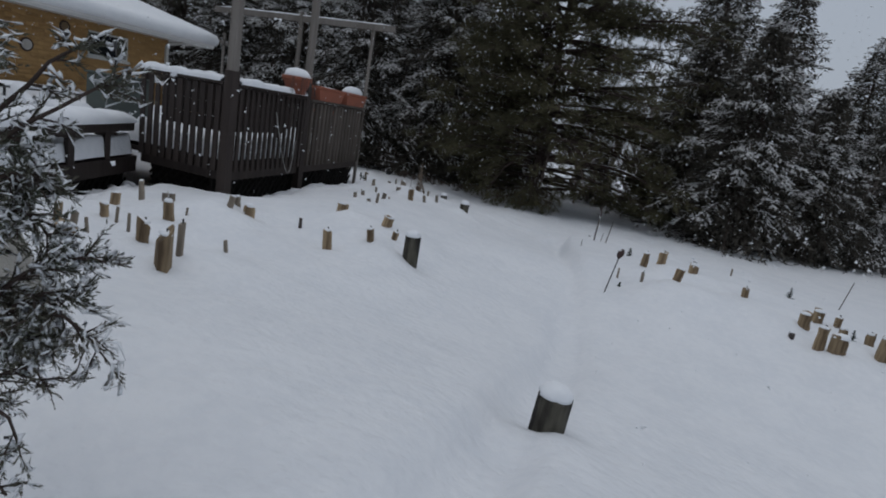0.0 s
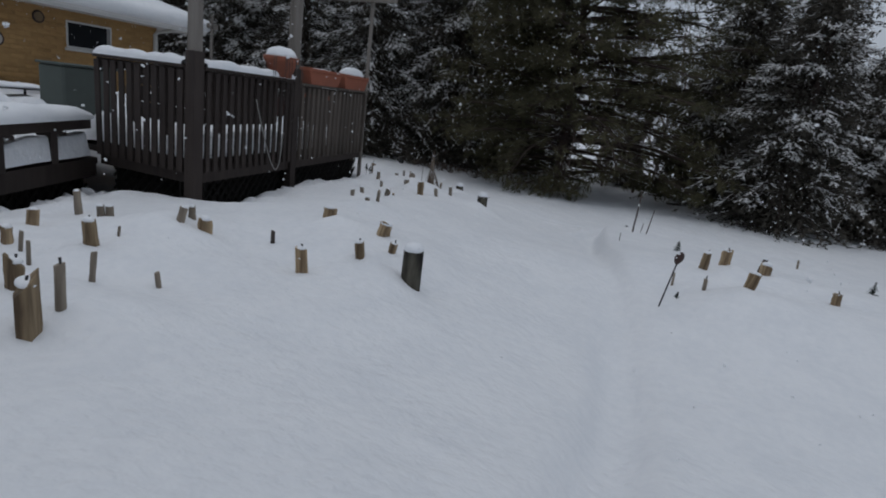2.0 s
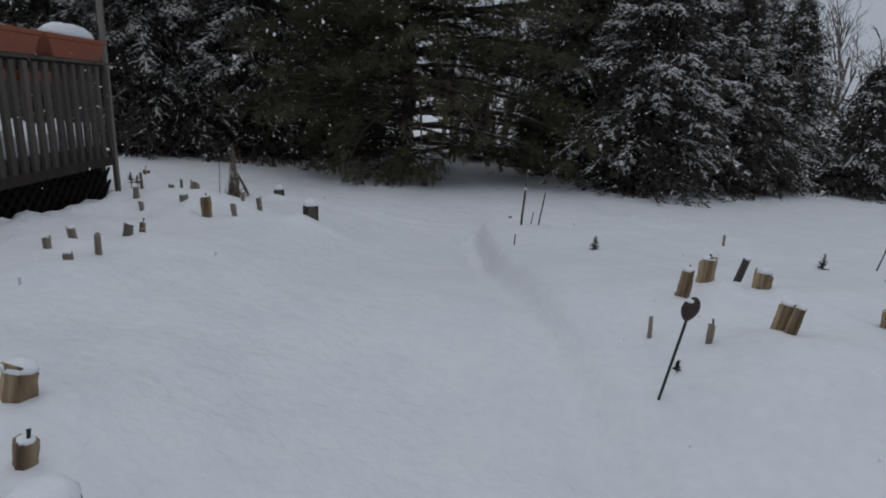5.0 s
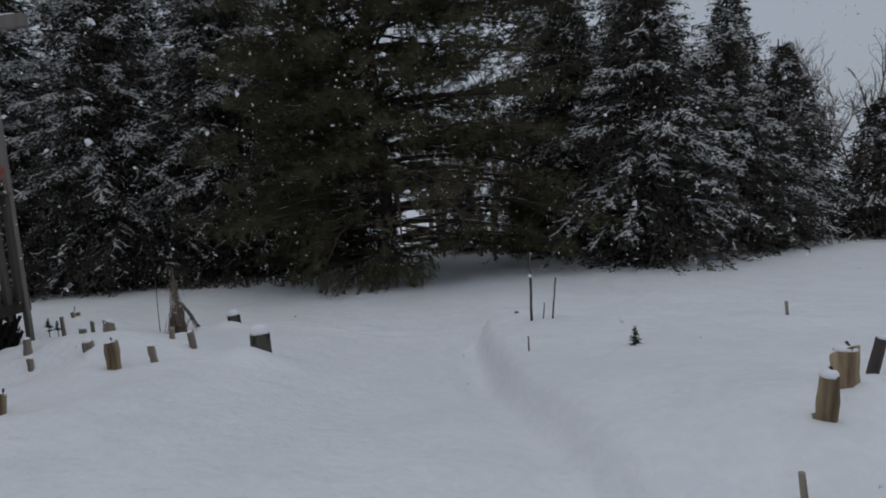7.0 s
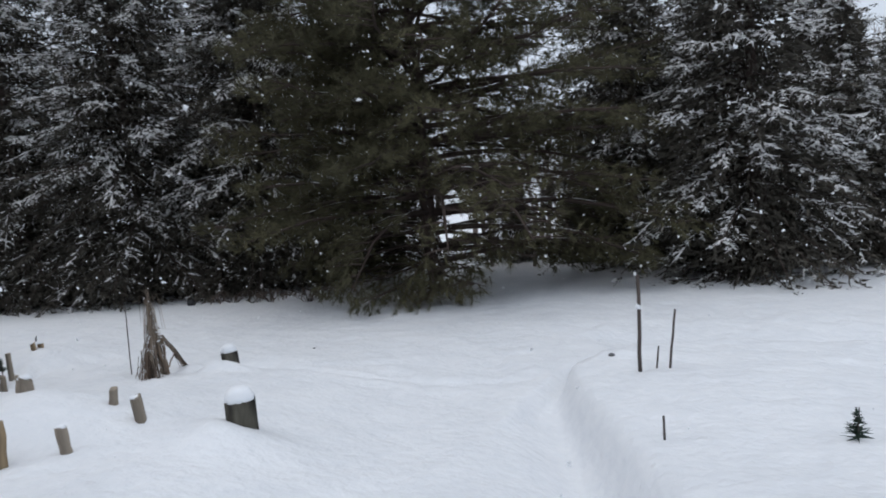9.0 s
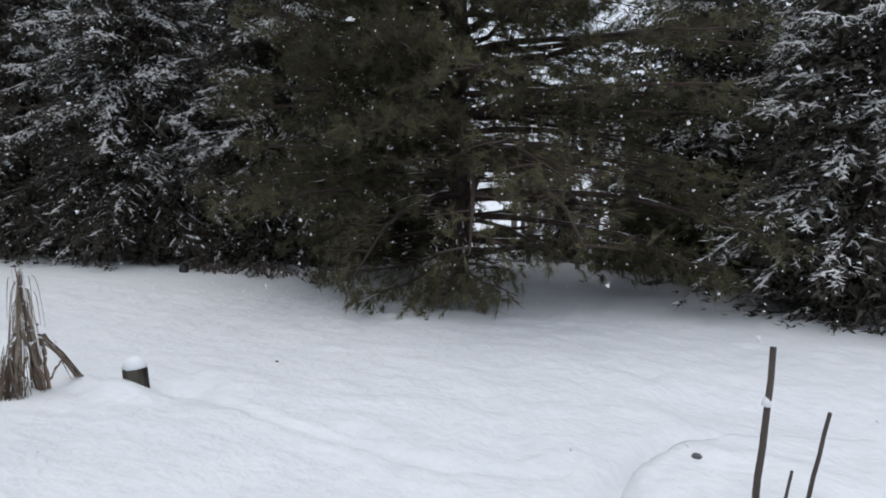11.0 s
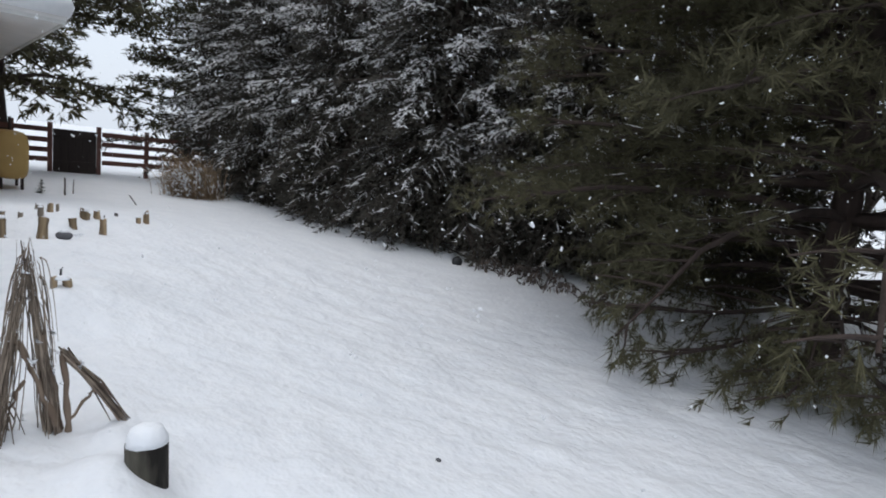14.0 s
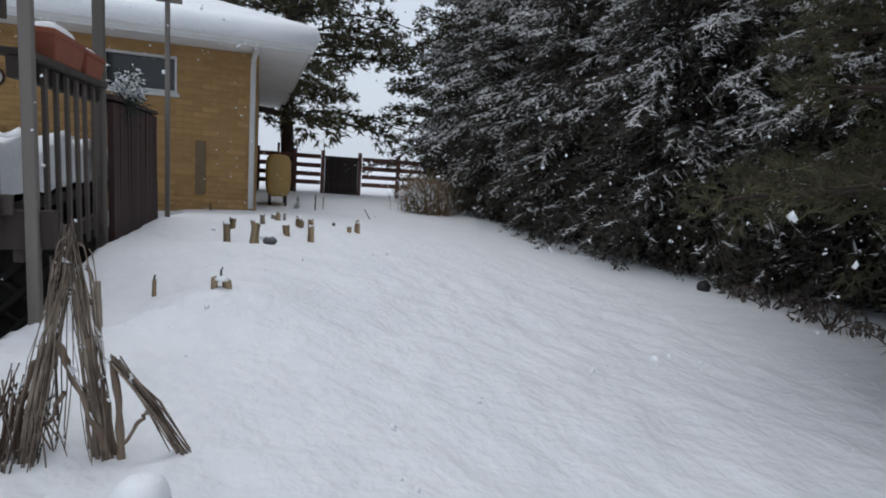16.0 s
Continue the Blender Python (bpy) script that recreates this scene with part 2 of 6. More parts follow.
# ground: one sheet of snow with drifts, beds, a trodden groove and wind-rippled lumps
DRIFTS_NEAR = [(-12, 8, 4, 0.315), (-8, 7, 2.4, 0.143), (-5, 7.2, 1.6, 0.31), (-2.6, 6.4, 1.3, 0.21), (-1.6, 4.6, 1.3, 0.199), (-0.6, 5.2, 0.8, 0.196), (-0.4, 3.2, 1.1, 0.325), (-0.6, 1.2, 1.1, 0.176), (-1.6, -0.6, 1.6, 0.349), (0.6, 1.5, 0.8, 0.227), (0.2, -1.6, 1.6, 0.463), (2.6, -2.2, 1.6, 0.589)]
DRIFTS_FAR = [(2.4, 0.6, 1.2, 0.145), (3.0, 3.6, 1.1, 0.336), (4.6, 3.4, 1.4, 0.28), (2.0, 5.8, 1.1, 0.147), (-0.6, 6.8, 0.7, 0.081), (0.8, 8.4, 1.6, 0.165), (-4, 9.5, 2, 0.067), (3, 10.5, 2.2, 0.016), (-1, 12.5, 2.5, -0.025), (-6.5, 12, 2.6, -0.018), (7, 7, 3, 0.049), (-4, 2.5, 2.2, 0.591), (1.2, 3.6, 0.9, 0.169)]
GROOVE = [(2.25, -3.2), (2.20, 1.1), (2.07, 2.0), (1.83, 3.3), (1.42, 4.95), (1.20, 6.25), (1.15, 7.0)]
LOW = -0.25


def ramp01(v):
    v = np.clip(v, 0, 1)
    return v * v * (3 - 2 * v)


def ground(x, y):
    """Height of the snow, without its fine lumps."""
    x, y = np.asarray(x, float), np.asarray(y, float)
    z = LOW + 0 * x
    for a, b, s, h in DRIFTS_NEAR + DRIFTS_FAR:
        z = z + h * np.exp(-((x - a) ** 2 + (y - b) ** 2) / (2 * s * s))
    g = np.array(GROOVE)
    way = np.interp(y, g[:, 1], g[:, 0])
    off = x - way
    fade = ramp01((6.6 - y) / 0.8) * ramp01((y + 4) / 2)
    # the trodden groove, wider and softer near the start
    z = z - (0.115 - 0.06 * ramp01((y - 0.8) / 2.2)) * np.exp(-np.abs(off / 0.155) ** 3) * fade
    # the raised bed beyond it, with a rounded edge
    rim = 7.62 - np.exp(-np.clip((x - 1.22) / 0.45, -1.5, 9))
    bed_ = ramp01((off - 0.0) / 0.16) * ramp01((rim - y) / 0.13) * ramp01((y - 2.2) / 2.4) * ramp01((7.0 - x) / 2.5)
    ditch = ramp01((off + 0.45) / 0.4) * ramp01((rim + 0.34 - y) / 0.3) * ramp01((y - 4.6) / 0.8) * (1 - bed_) * ramp01((7.0 - x) / 2.5)
    z = z + 0.11 * bed_ - 0.03 - 0.085 * ditch
    # a thin crease where the snow has settled
    edge = 6.68 + 0.145 * (x - 0.25) ** 2 + 0.012 * np.sin(9 * x)
    z = z - 0.024 * np.exp(-(((y - edge) / 0.03) ** 2)) * ramp01((x + 1.1) / 0.3) * ramp01((1.15 - x) / 0.3)
    z = z - 0.09 * np.exp(-(((y - 7.95) / 0.38) ** 2)) * ramp01((x - 1.4) / 0.5) * ramp01((4.8 - x) / 1.0)
    return z


def gz(x, y):
    return float(ground(x, y))


def spread(lo, hi, step, far):
    """Even steps from lo to hi, then ever wider ones out to far."""
    mid = list(np.arange(lo, hi + step / 2, step))
    out, s = [], step
    v = 0.0
    while v < far:
        s *= 1.22
        v += s
        out.append(v)
    return np.array([lo - o for o in out[::-1]] + mid + [hi + o for o in out])


gx, gy = spread(-4.2, 4.2, 0.037, 900), spread(-1.8, 10.0, 0.037, 900)
GX, GY = np.meshgrid(gx, gy)
# plan of the deck: its long side runs from the near corner to the far one, a little askew
NEAR_X, FAR_X, DY0, DY1, BX = -1.82, -2.56, 2.10, 6.14, -3.05
GZ = ground(GX, GY)


def low_x(y):
    """Edge of the lower deck at y."""
    return -3.07 + 0.44 * (2.0 - y)


def lumps(x, y, scale, seed):
    """Smooth random lumps, about one per scale metres."""
    rng = np.random.default_rng(seed)
    table = rng.normal(size=(64, 64))
    u, v = x / scale, y / scale
    i, j = np.floor(u).astype(int), np.floor(v).astype(int)
    fu, fv = u - i, v - j
    fu, fv = fu * fu * (3 - 2 * fu), fv * fv * (3 - 2 * fv)
    t = lambda a, b: table[a % 64, b % 64]
    return (t(i, j) * (1 - fu) + t(i + 1, j) * fu) * (1 - fv) + (t(i, j + 1) * (1 - fu) + t(i + 1, j + 1) * fu) * fv


def grain(x, y, scale, seed):
    """Lumps of one size with no set direction."""
    total = 0
    for k, turn in enumerate((0.3, 1.25, 2.4, 3.5)):
        c, d = math.cos(turn), math.sin(turn)
        total = total + lumps(c * x + d * y + 3.1 * k, c * y - d * x + 1.7 * k, scale * (1 + 0.13 * k), seed + 50 * k)
    return total / 2


inner = np.exp(-((np.maximum(0, np.abs(GX + 0.3) - 4.8) / 1.2) ** 2 + (np.maximum(0, np.abs(GY - 4) - 6.6) / 1.2) ** 2))
rough = 0.5 + 0.5 * ramp01((GY - 6.6 + 0.25 * GX) / 1.2)
fine = ramp01((GY - 5.6) / 1.2)
GZ = GZ + inner * (0.008 * grain(GX, GY, 0.8, 1) + 0.006 * grain(GX, GY, 0.15, 3) * rough + (0.0035 + 0.0025 * fine) * grain(GX, GY, 0.085, 8) + 0.006 * fine * np.maximum(0, grain(GX, GY, 0.12, 14)))
stirred = np.exp(-((GX + 1.3) ** 2 + (GY - 6.5) ** 2) / 0.3)
GZ = GZ + stirred * (0.016 * lumps(GX * 0.8 - GY * 0.6, GY * 0.8 + GX * 0.6, 0.17, 16) + 0.010 * np.maximum(0, lumps(GX, GY, 0.075, 17)))
for hx, hy, hs, hh in ((-0.98, 6.62, 0.12, 0.06), (0.30, -1.70, 0.5, 0.10), (-0.10, 5.30, 0.13, 0.03), (-1.40, 6.42, 0.18, -0.03), (-2.6, 6.85, 0.3, 0.035), (0.2, 2.1, 0.4, 0.03), (-0.9, 2.2, 0.4, 0.04)):
    GZ = GZ + hh * np.exp(-((GX - hx) ** 2 + (GY - hy) ** 2) / (2 * hs * hs))
# snow thrown up along the deck, and the hollow under it
side = NEAR_X + (FAR_X - NEAR_X) * (GY - DY0) / (DY1 - DY0)
low_side = low_x(GY)
edge = np.where((GY > DY0 - 0.6) & (GY <= DY0), np.maximum(low_side, side - 8 * (DY0 - GY)), np.where(GY <= DY0, low_side, side))
near_deck = ramp01((GY + 2.4) / 0.5) * ramp01((DY1 + 0.6 - GY) / 0.5)
torn = 0.07 * lumps(GX * 0.8 + GY * 0.6, GY * 0.8 - GX * 0.6, 0.19, 6) + 0.04 * lumps(GX, GY, 0.08, 9)
bank = np.exp(-(((GX - edge - 0.12) / 0.42) ** 2)) * near_deck
GZ = GZ + bank * (-0.13 + 0.02 * lumps(GX, GY, 0.21, 5) + 0.025 * lumps(GX * 0.8 + GY * 0.6, GY * 0.8 - GX * 0.6, 0.09, 6))
beside = np.exp(-(((GX - edge - 0.4) / 0.4) ** 2)) * near_deck
GZ = GZ + beside * (0.024 * grain(GX, GY, 0.2, 31) + 0.02 * np.maximum(0, grain(GX, GY, 0.1, 33)))
hollow = ramp01((edge + 0.10 + torn - GX) / 0.15) * ramp01((GX + 7.9) / 0.3) * ramp01((GY + 2.4) / 0.5) * ramp01((DY1 - 0.08 - GY) / 0.15)
GZ = GZ + (-0.25 - GZ) * hollow
nx, ny = len(gx), len(gy)
ii = (np.arange(ny - 1)[:, None] * nx + np.arange(nx - 1)[None, :]).ravel()
snow_ground = own("ground", tri_mesh("ground", np.stack([GX, GY, GZ], -1), np.stack([ii, ii + 1, ii + 1 + nx, ii + nx], -1)), SNOW, None, "", True)
tagged(snow_ground, "deep snow over a garden, with soft drifts and a trodden groove", "snow", kind="structure")


# trees
def unit(v):
    return v / (np.linalg.norm(v, axis=-1, keepdims=True) + 1e-9)


def blades(origin, way, length, width, rng):
    """One thin triangle for each needle."""
    n = len(origin)
    side = unit(np.cross(way, rng.normal(size=(n, 3)))) * (width / 2)[:, None]
    verts = np.stack([origin - side, origin + side, origin + way * length[:, None]], 1).reshape(-1, 3)
    return verts, np.arange(3 * n).reshape(-1, 3)


def lens_snow(start, end, width, lift, rng):
    """Long low clots of snow along twigs: six triangles each."""
    n = len(start)
    d = unit(end - start)
    side = unit(np.cross(d, np.array([0, 0, 1.0])) + 1e-6) * width[:, None]
    mid = (start + end) / 2 + rng.normal(size=(n, 3)) * 0.01
    top = mid + np.array([0, 0, 1.0]) * lift[:, None]
    verts = np.stack([start, end, mid - side, mid + side, top], 1).reshape(-1, 3)
    base = (np.arange(n) * 5)[:, None]
    tri = np.array([(0, 2, 4), (2, 1, 4), (1, 3, 4), (3, 0, 4), (0, 3, 2), (1, 2, 3)]).reshape(-1)
    return verts, (base + tri[None]).reshape(-1, 3)


def spruce(seed, high, wide, label, snowy=0.5, gap=0.16, skirt=0.75, fine=1.0):
    """A spruce: tapering trunk, drooping whorled limbs, feathered twigs and snow on its sprays."""
    rng = np.random.default_rng(seed)
    tree = thing("spruce_tree", label, "tree", group="evergreens")
    zs = np.linspace(0, high, 12)
    wander = np.cumsum(rng.normal(size=(12, 2)) * 0.02, axis=0)
    tube("trunk", np.stack([wander[:, 0], wander[:, 1], zs], -1), 0.13 * (1 - zs / high) + 0.012, BARK, tree, 9)
    limbs, starts, ends, outer, limb = [], [], [], [], []
    z = 0.12
    while z < high * 0.985:
        f = z / high
        reach = wide * (1 - f) ** 0.72 * min(1, skirt + 1.5 * f) + 0.07
        for k in range(max(5, int(10 - 4 * f))):
            a = rng.uniform(0, 2 * math.pi)
            length = reach * rng.uniform(0.68, 1.12)
            out = np.array([math.cos(a), math.sin(a), 0.0])
            across = np.array([-out[1], out[0], 0.0])
            s = np.linspace(0, 1, 7)
            rise = rng.uniform(0.05, 0.3) * (0.4 + f) * s - rng.uniform(0.45, 0.85) * (1.1 - 0.8 * f) * s ** 2 + 0.10 * s ** 4
            line = np.array([0, 0, z + rng.uniform(-0.1, 0.1)]) + out * (length * s)[:, None] + np.array([0, 0, 1.0]) * (length * rise)[:, None] + across * (length * 0.09 * rng.normal() * s ** 2)[:, None]
            line[:, 2] = np.maximum(line[:, 2], 0.06 + 0.05 * rng.random())
            limbs.append(tube_arrays(line, 0.016 * (1 - 0.85 * s) * (0.5 + length / 2), 4))
            m = max(3, int(length / 0.105))
            for i in range(m):
                t = (i + rng.random()) / m
                if t < 0.12:
                    continue
                p = np.array([np.interp(t, s, line[:, c]) for c in range(3)])
                for sg in (-1, 1):
                    tl = (0.34 * length * (1 - t) ** 0.8 + 0.11) * rng.uniform(0.7, 1.15)
                    w = unit(out * rng.uniform(0.5, 0.9) + across * sg * rng.uniform(0.5, 0.95) * (1 - 0.4 * t) + np.array([0, 0, rng.uniform(-0.95, -0.15)]))
                    starts.append(p)
                    ends.append(p + w * tl)
                    outer.append(t)
                    limb.append(len(limbs))
            starts.append(line[-3])
            ends.append(line[-1] + (line[-1] - line[-2]) * 0.6)
            outer.append(1.0)
            limb.append(len(limbs))
        z += gap * (1.15 - 0.4 * f)
    own("branchwork", tri_mesh("branchwork", *joined(limbs)), BARK, tree, kind="stuff")
    starts, ends, outer = np.array(starts), np.array(ends), np.array(outer)
    ends[:, 2] = np.maximum(ends[:, 2], 0.04)
    span = np.linalg.norm(ends - starts, axis=1)
    count = np.maximum(2, (span / 0.034 * fine).astype(int))
    idx = np.repeat(np.arange(len(starts)), count)
    t = rng.random(len(idx)) ** 0.85
    along = unit(ends - starts)[idx]
    o = starts[idx] + (ends - starts)[idx] * t[:, None]
    o[:, 2] -= 0.05 * t * t * span[idx]
    lat = unit(np.cross(along, rng.normal(size=(len(idx), 3))))
    lat[:, 2] = lat[:, 2] * 0.7
    way = unit(along * rng.uniform(0.5, 1.2, (len(idx), 1)) + lat)
    v, f = blades(o, way, rng.uniform(0.055, 0.11, len(idx)), rng.uniform(0.015, 0.028, len(idx)) / fine ** 0.8, rng)
    n = int(2700 * high * fine)
    zz = rng.random(n) ** 1.4 * high * 0.9 + 0.28
    rr = (wide * (1 - zz / high) ** 0.72 * np.minimum(1, skirt + 1.5 * zz / high)) * 0.72 * rng.random(n) ** 0.5
    aa = rng.uniform(0, 2 * math.pi, n)
    spoke = np.stack([np.cos(aa), np.sin(aa), rng.uniform(-0.9, 0.1, n)], -1)
    fill = blades(np.stack([rr * np.cos(aa), rr * np.sin(aa), zz], -1), unit(spoke + rng.normal(size=(n, 3)) * 0.4), rng.uniform(0.08, 0.17, n), rng.uniform(0.016, 0.034, n) / fine ** 0.8, rng)
    fill[0][:, 2] = np.maximum(fill[0][:, 2], 0.05)
    v, f = joined([(v, f), fill])
    own("crown", tri_mesh("crown", v, f), SPRUCE, tree)
    limb = np.array(limb)
    laden = (rng.random(limb.max() + 1) < 0.8 * snowy)[limb]
    high_up = 0.06 + 0.94 * np.clip(starts[:, 2] / (0.25 * high), 0, 1) ** 1.6
    pick = rng.random(len(starts)) < np.where(laden, np.clip(2.2 * outer - 0.3, 0, 1.0), 0.13 * outer) * high_up
    a, b = starts[pick], ends[pick]
    up = np.array([0, 0, 0.014])
    n = pick.sum()
    clots = lens_snow(a + (b - a) * 0.25 + up, a + (b - a) * rng.uniform(0.55, 0.9, (n, 1)) + up, rng.uniform(0.007, 0.019, n), rng.uniform(0.010, 0.020, n), rng)
    idx = np.repeat(np.arange(n), max(4, int(13 * fine)))
    t = rng.uniform(0.1, 1.0, len(idx))
    al = unit(b - a)[idx]
    lat = rng.normal(size=(len(idx), 3))
    lat[:, 2] = lat[:, 2] * 0.25 + 0.1
    rime = blades(a[idx] + (b - a)[idx] * t[:, None] + up, unit(al * 0.9 + unit(lat)), rng.uniform(0.04, 0.095, len(idx)), rng.uniform(0.008, 0.020, len(idx)) / fine ** 0.5, rng)
    v, f = joined([clots, rime])
    own("snow", tri_mesh("snow", v, f), SPRUCE_SNOW, tree, "snow lying on the sprays", kind="stuff")
    return tree


def pine(seed, high, wide, label, snowy=0.06, low=0.35, tufts=1.0, dense=1.0, step=0.34, per=34, thick=1.0, bare_side=False):
    """A white pine: long open limbs with brushes of long needles."""
    rng = np.random.default_rng(seed)
    tree = thing("pine_tree", label, "tree", group="evergreens")
    zs = np.linspace(0, high, 14)
    wander = np.cumsum(rng.normal(size=(14, 2)) * 0.035, axis=0)
    axis = np.stack([wander[:, 0] - wander[0, 0], wander[:, 1] - wander[0, 1], zs], -1)
    tube("trunk", axis, 0.115 * (1 - zs / high) ** 0.8 + 0.012, BARK, tree, 10)
    limbs, tip, tipway, tsize, ledge = [], [], [], [], []
    z = low
    while z < high * 0.97:
        f = z / high
        reach = wide * (1 - f) ** 0.62 * min(1, 0.66 + 2.0 * f) + 0.25
        for k in range(int(5 * dense)):
            a = rng.uniform(0, 2 * math.pi)
            length = reach * rng.uniform(0.62, 1.05)
            if z < 1.3:
                length = min(length, rng.uniform(2.1, 3.2) if math.sin(a) > -0.5 else rng.uniform(2.0, 2.5) if math.cos(a) < -0.08 else rng.uniform(1.5, 2.1))
            if bare_side:
                length *= 1.08 + 0.26 * math.cos(a - 0.2) - 0.14 * math.sin(a)
            if math.sin(a) < -0.3:
                length = min(length, (3.0 if z < 1.6 else 3.5) * rng.uniform(0.85, 1.0) / -math.sin(a) if math.sin(a) < -0.75 else 3.9)
            out = np.array([math.cos(a), math.sin(a), 0.0])
            across = np.array([-out[1], out[0], 0.0])
            s = np.linspace(0, 1, 8)
            droop = 0.30 if f < 0.25 else 0.12
            rise = rng.uniform(0.02, 0.25) * s - droop * rng.uniform(0.5, 1.2) * s ** 2
            root = np.array([np.interp(z, zs, axis[:, c]) for c in range(3)])
            line = root + out * (length * s)[:, None] + np.array([0, 0, 1.0]) * (length * rise)[:, None] + across * (length * 0.12 * rng.normal() * s ** 2)[:, None]
            line[1:] += np.cumsum(rng.normal(size=(7, 3)), axis=0) * np.array([0.035, 0.035, 0.028])
            line[:, 2] = np.maximum(line[:, 2], 0.36 + 0.2 * rng.random())
            limbs.append(tube_arrays(line, 0.036 * (1 - 0.85 * s) * (0.35 + length / 3), 5))
            if bare_side and z < 3.2 and rng.random() < 0.6:
                for i in range(1, 5):
                    thickness = np.array([0, 0, 0.03 * (1 - 0.85 * s[i]) * (0.35 + length / 3)])
                    ledge.append((line[i] + thickness, line[i + 1] + thickness))
            m = max(3, int(length / (0.25 if bare_side and abs(math.cos(a - 0.2)) > 0.2 else 0.30)))
            for i in range(m):
                first = 0.42 if z < 1.5 else 0.18
                t = first + (1 - first) * (i + rng.random()) / m
                p = np.array([np.interp(t, s, line[:, c]) for c in range(3)])
                sg = rng.choice((-1, 1))
                sl = (0.36 * length * (1.1 - t) + 0.22) * rng.uniform(0.6, 1.15)
                w = unit(out * 0.8 + across * sg * rng.uniform(0.5, 1.0) + np.array([0, 0, rng.uniform(-0.25, 0.2)]))
                sub = p + w * (sl * np.linspace(0, 1, 4))[:, None] + np.array([0, 0, -0.12 * sl]) * (np.linspace(0, 1, 4) ** 2)[:, None]
                sub[:, 2] = np.maximum(sub[:, 2], 0.2)
                limbs.append(tube_arrays(sub, [0.012, 0.009, 0.006, 0.004], 4))
                for q in range(max(2, int(tufts * (1.45 if bare_side and math.cos(a - 0.2) < -0.2 else 1.12) * (3 + sl * 7)))):
                    u = 0.2 + 0.7 * rng.random() ** 0.7
                    c = sub[0] + (sub[-1] - sub[0]) * u + rng.normal(size=3) * np.array([0.09, 0.09, 0.06])
                    c[2] = max(c[2], 0.16)
                    # the shaded east half is bare inside, with light between its limbs
                    side = 0.98 * c[0] + 0.2 * c[1]
                    if bare_side and -0.45 < side < 2.2 and 0.6 < c[2] < 2.1 and rng.random() < (0.62 if side > 0.25 else 0.6):
                        continue
                    if bare_side and c[2] > 5.5 and rng.random() < 0.4:
                        continue
                    if bare_side and -1.3 < side < -0.3 and 0.6 < c[2] < 0.95 and rng.random() < 0.6:
                        continue
                    tip.append(c)
                    tipway.append(w * 0.8 + rng.normal(size=3) * 0.5 + np.array([0, 0, -1.1 if c[2] < 1.1 else 0.1]))
                    tsize.append(rng.uniform(0.75, 1.25))
        z += step * (1.1 - 0.4 * f)
    own("branchwork", tri_mesh("branchwork", *joined(limbs)), BARK, tree, kind="stuff")
    tip, tipway, tsize = np.array(tip), unit(np.array(tipway)), np.array(tsize)
    idx = np.repeat(np.arange(len(tip)), per)
    way = unit(tipway[idx] + rng.normal(size=(len(idx), 3)) * 0.55)
    o = tip[idx] + tipway[idx] * (rng.random(len(idx)) * 0.08)[:, None]
    v, f = blades(o, way, rng.uniform(0.075, 0.14, len(idx)) * tsize[idx], rng.uniform(0.0036, 0.0075, len(idx)) * thick, rng)
    v[:, 2] = np.maximum(v[:, 2], 0.02)
    own("crown", tri_mesh("crown", v, f), PINE, tree)
    pick = rng.random(len(tip)) < snowy
    a = tip[pick]
    b = a + tipway[pick] * 0.15
    if ledge:
        a, b = np.concatenate([a, [p[0] for p in ledge]]), np.concatenate([b, [p[1] for p in ledge]])
        pick = np.ones(len(a), bool)
    v, f = lens_snow(a + np.array([0, 0, 0.03 if not ledge else 0.0]), b + np.array([0, 0, 0.02 if not ledge else 0.0]), rng.uniform(0.006, 0.014, pick.sum()), rng.uniform(0.006, 0.014, pick.sum()), rng)
    own("snow", tri_mesh("snow", v, f), SPRUCE_SNOW, tree, "thin snow on the brushes", kind="stuff")
    return tree


def bare_tree(seed, high, label):
    """A leafless tree: forked limbs down to fine twigs."""
    rng = np.random.default_rng(seed)
    tree = thing("bare_tree", label, "tree", group="leafless trees")
    tubes = []

    def grow(p, way, length, radius, level):
        s = np.linspace(0, 1, 5)
        bend = rng.normal(size=3) * 0.12
        line = p + way * (length * s)[:, None] + bend * (length * s ** 2)[:, None]
        tubes.append(tube_arrays(line, radius * (1 - 0.55 * s), 5 if level < 2 else 3))
        if level == 4:
            return
        for k in range(rng.integers(3, 5) if level else 6):
            t = rng.uniform(0.35, 1.0)
            q = np.array([np.interp(t, s, line[:, c]) for c in range(3)])
            w = unit(way + rng.normal(size=3) * (0.42 if level else 0.36) + np.array([0, 0, 0.25]))
            grow(q, w, length * rng.uniform(0.45, 0.68), radius * 0.5, level + 1)

    grow(np.array([0.0, 0, -0.3]), np.array([0, 0, 1.0]), high * 0.48, 0.011 * high + 0.02, 0)
    own("branchwork", tri_mesh("branchwork", *joined(tubes)), BARE, tree, kind="stuff")
    return tree


def place(tree, spots):
    """Stands the tree at the first spot and copies of it at the others."""
    for n, (x, y, turn, s) in enumerate(spots):
        at = pose(x, y, gz(x, y) - 0.1, 0, 0, turn)
        ob = tree if n == 0 else copy_thing(tree, at)
        ob.matrix_world = at
        ob.scale = s if isinstance(s, tuple) else (s, s, s)


